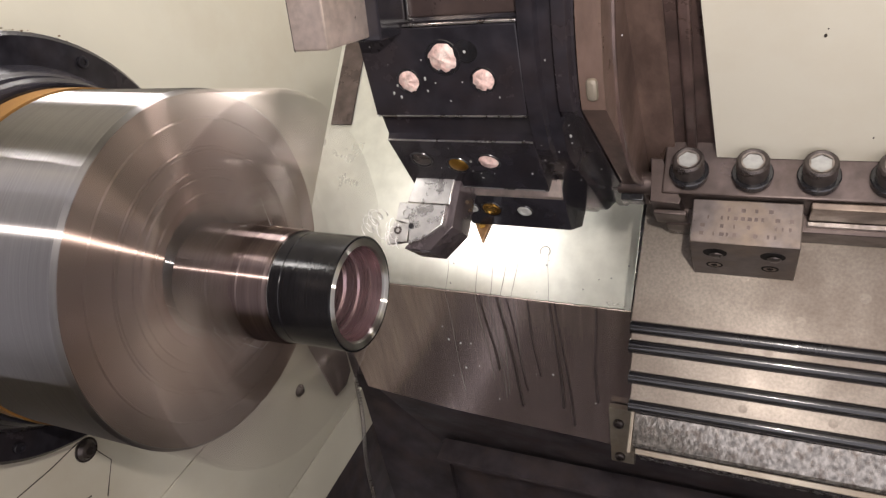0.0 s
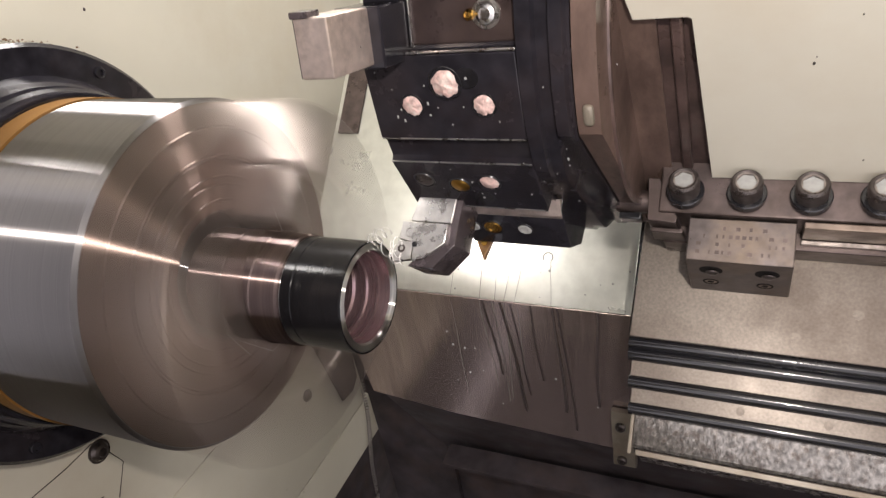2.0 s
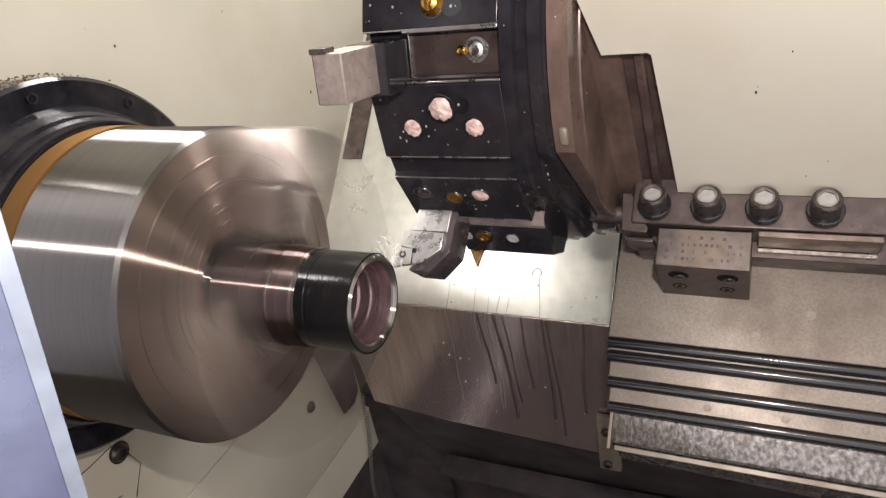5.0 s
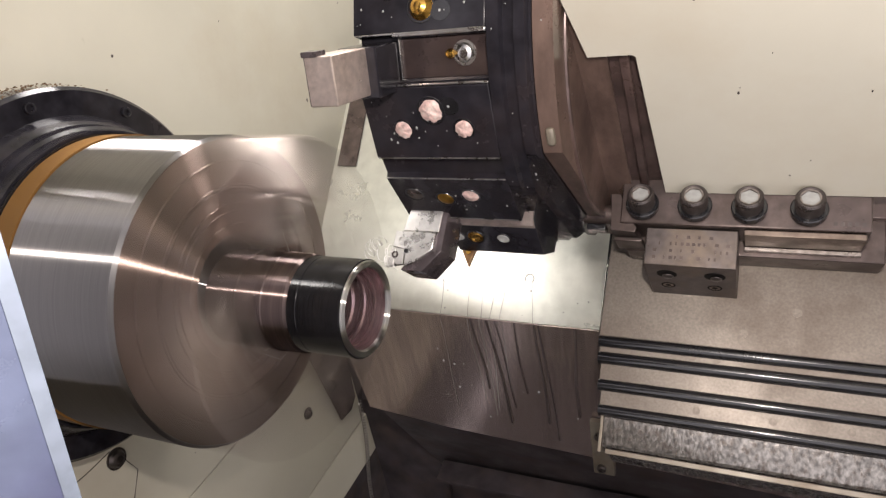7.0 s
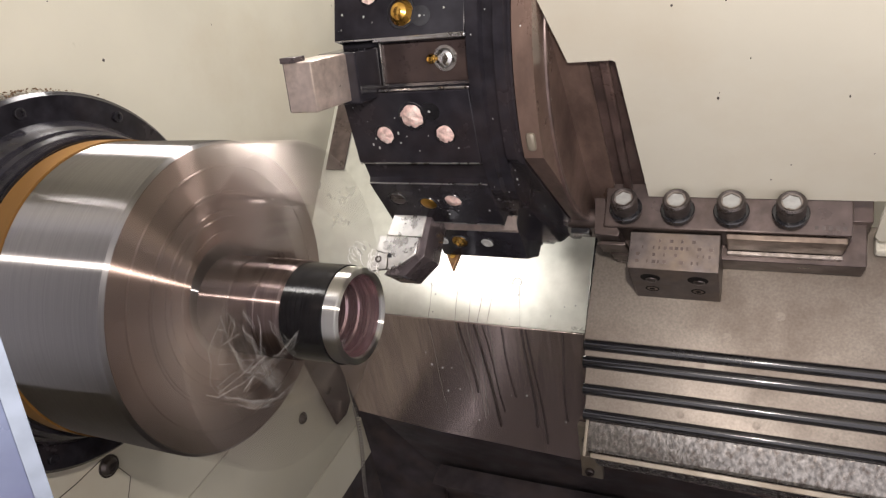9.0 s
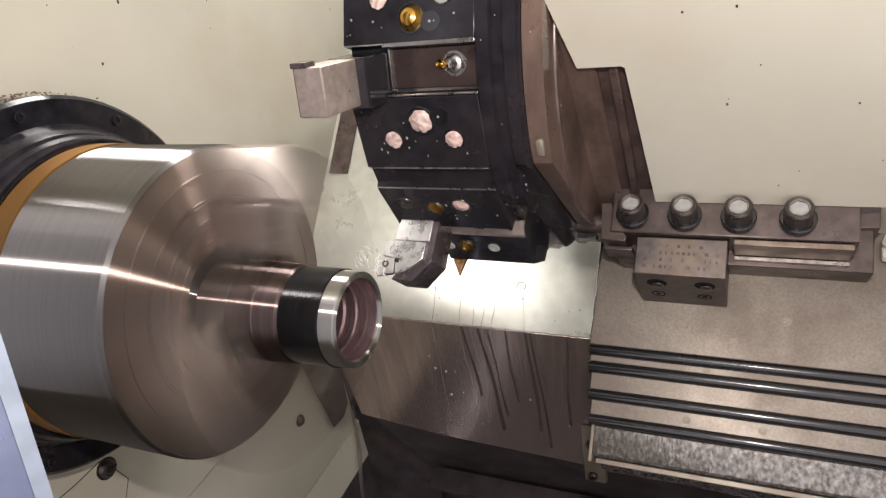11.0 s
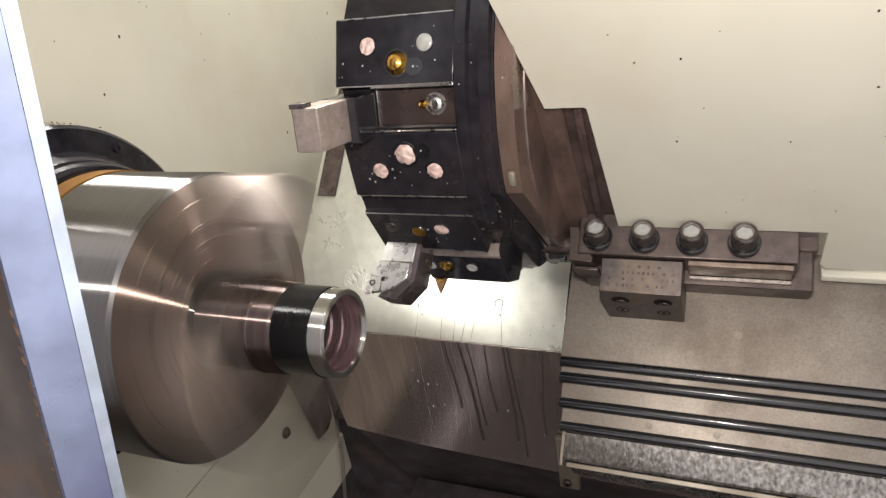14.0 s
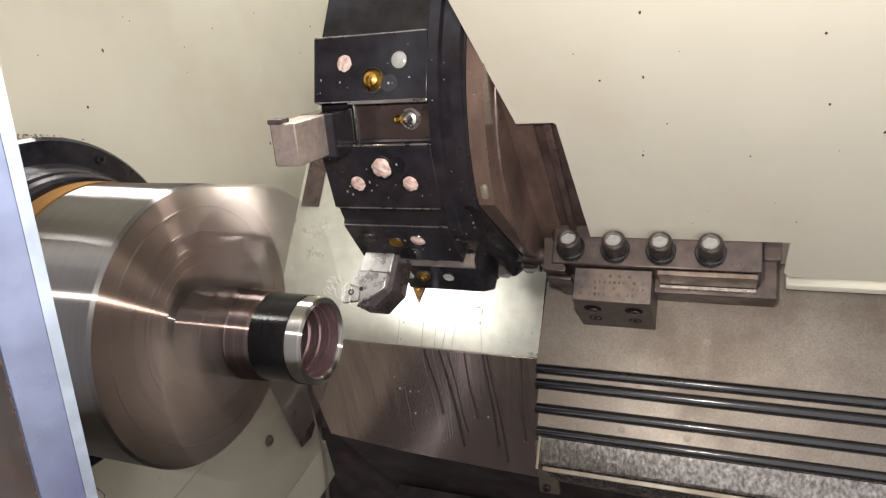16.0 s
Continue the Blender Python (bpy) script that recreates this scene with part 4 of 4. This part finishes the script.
flying_chip(8, 0.20, 0.013, 11, 0.0011, 0.5, 0.010, (), ((12.2, 0.004, 0.01, 1.11, 30), (12.3, 0.02, 0.03, 1.06, 70), (12.47, 0.020, 0.0, 1.062, 103), (12.53, 0.020, 0.0, 1.055, 105), (12.68, 0.02, 0.06, 0.80, 100)))
flying_chip(9, 0.09, 0.040, 5, 0.0006, 0.5, 0.006, tuple((0.014 + 0.002 * (k % 4), 0.010 + 0.001 * (k % 3), 0.6 + 0.1 * (k % 4)) for k in range(14)), ((12.3, 0.006, 0.01, 1.10, 20), (12.4, 0.02, 0.02, 1.03, 40), (12.46, 0.055, 0.03, 1.01, 48), (12.54, 0.057, 0.03, 1.0, 52), (12.7, 0.09, 0.08, 0.78, 80)))
flying_chip(10, 0.03, 0.004, 2, 0.0006, 0.5, 0.004, ((0.075, 0.009, 8),), ((14.6, 0.001, 0.0, 1.08, 50), (14.7, 0.005, 0.02, 1.00, 105), (14.8, 0.015, 0.02, 1.02, 90), (14.9, 0.033, 0.03, 1.062, 70), (15.1, -0.01, 0.08, 0.84, 80)))

nest = thing("chip_nest", "small tangle of bright curled chips on the insert", "chip", SLANT @ Matrix.Translation((0.022, 0.051, 0.013)))
part("curl", curl(0.016, 0.006, 3, 0.0004, 3, 0.5, 2), CHIP, nest)
part("curl", moved(curl(0.020, 0.005, 3, 0.0004, 5, 0.4, 2), pose(-0.012, 0.004, 0.002, 0, 40, 70)), CHIP, nest)

# ---- door edge ----
def lean(h, dx=0.0, dy=0.0):
    return (0.1261 + 0.1753 * h + dx, -0.3876 + 0.0815 * h + dy, H + h)


def leaning(loop, h0, h1):
    bm = bmesh.new()
    lo = [bm.verts.new(lean(h0, *q)) for q in loop]
    hi = [bm.verts.new(lean(h1, *q)) for q in loop]
    for i in range(len(loop)):
        j = (i + 1) % len(loop)
        bm.faces.new((lo[i], lo[j], hi[j], hi[i]))
    bm.faces.new(lo)
    bm.faces.new(hi)
    return bm


door = thing("door_1", "blue-grey painted edge of the open door, rusty inside", "door", kind="structure")
part("edge_strip", leaning([(0.0, 0.0), (-0.003, -0.006), (-0.0095, -0.0145), (-0.0125, -0.0135), (-0.006, 0.0)], -0.7, 0.7), BLUEGREY, door, "blue-grey painted door edge")
# thin pale strip that stands for a line of reflected light
part("pale_edge", leaning([(0.0006, 0.0), (-0.0012, -0.0034), (-0.0018, -0.0030), (-0.0004, 0.0006)], -0.7, 0.7), EDGE_GLINT, door, "pale highlight painted along the door edge")
part("panel", leaning([(-0.008, 0.0), (-0.0135, -0.012), (-0.03, -0.015), (-0.30, -0.015), (-0.30, 0.0)], -0.7, 0.7), RUST, door, "rusty brown inner door sheet")

fringe = random.Random(41)
rust_line = []
for k in range(240):
    h = -0.55 + 0.9 * k / 240 + fringe.uniform(-0.004, 0.004)
    bm = bmesh.new()
    bmesh.ops.create_icosphere(bm, subdivisions=1, radius=fringe.uniform(0.0003, 0.0010), matrix=Matrix.Translation(lean(h, -0.0126 + fringe.uniform(-0.0012, 0.0006), -0.0134)) @ Matrix.Diagonal((0.8, 0.6, fringe.uniform(1.2, 3.5), 1)))
    rust_line.append(bm)
tagged(part("rust_fringe", joined(*rust_line), FLAKE, door, "orange rust creeping from under the paint"), kind="stuff")

SPIN = 60.0                   # degrees in half a frame


def motions():
    feed = [(0.0, 0.0, 0.0), (0.5, 0.0, -4.0), (1.0, -0.4, -6.2), (1.5, -0.9, -8.1), (2.0, -1.8, -10.6), (2.3, -2.2, -11.6), (2.367, -2.2, -10.0), (2.433, -2.2, 0.5), (2.5, -2.2, 2.8),
            (3.0, -2.4, 0.8), (3.5, -2.4, -2.2), (4.0, -1.8, -5.0), (4.5, -1.8, -7.0), (5.5, -1.8, -4.0), (6.3, -2.0, -0.4), (6.5, -2.5, -0.4), (7.0, -3.9, -0.6), (7.5, -6.3, -0.4), (8.0, -8.8, -0.3), (8.5, -11.3, -0.2),
            (9.0, -14.6, 0.2), (9.5, -16.4, 0.4), (10.2, -16.0, 0.4), (10.4, -3.0, 0.4), (11.0, -5.0, 0.4), (11.5, -7.1, 0.4), (12.0, -9.7, 0.3), (12.5, -12.9, 0.1), (13.0, -15.0, 0.0), (13.3, -15.6, 0.2), (13.367, -14.0, 0.4),
            (13.433, -4.0, 0.6), (13.5, -1.8, 0.7), (14.0, -1.6, 0.3), (14.5, -1.0, 0.2), (15.0, -0.2, 0.0), (15.5, 0.6, -1.2), (16.0, 1.6, -1.0)]
    for ob in SLIDING:
        rest = ob.matrix_basis.copy()
        walk(ob, [(t, Matrix.Translation((z / 1000, S * s / 1000, S * s / 1000)) @ rest) for t, z, s in feed])
    for ob, share in zip(STAGES, (0.39, 0.17, 0.07)):
        rest = ob.matrix_basis.copy()
        walk(ob, [(t, Matrix.Translation((z / 1000, share * S * s / 1000, share * S * s / 1000)) @ rest) for t, z, s in feed])
    for ob in CARRIED:
        rest = ob.matrix_basis.copy()
        walk(ob, [(t, Matrix.Translation((z / 1000, 0, 0)) @ rest) for t, z, s in feed])
    for ob, z in ((chuck, HC), (piece, H)):
        walk(ob, [(0.5 * k / FPS, Matrix.Translation((0, 0, z)) @ pose(0, 0, 0, -SPIN * k)) for k in range(-2, 32 * FPS + 3)])
    for ob, path in FLIGHTS:
        walk(ob, path)
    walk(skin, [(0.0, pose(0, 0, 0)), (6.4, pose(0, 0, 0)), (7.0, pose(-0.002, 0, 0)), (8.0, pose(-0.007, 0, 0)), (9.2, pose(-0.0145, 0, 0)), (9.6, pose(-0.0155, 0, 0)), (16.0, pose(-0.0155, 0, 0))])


SLIDING = [slide, block, rail, hood, turret, clamp, plug, spare, tool, second, nest, low, *SCREWS]
CARRIED = [cover, bracket, bar]
motions()
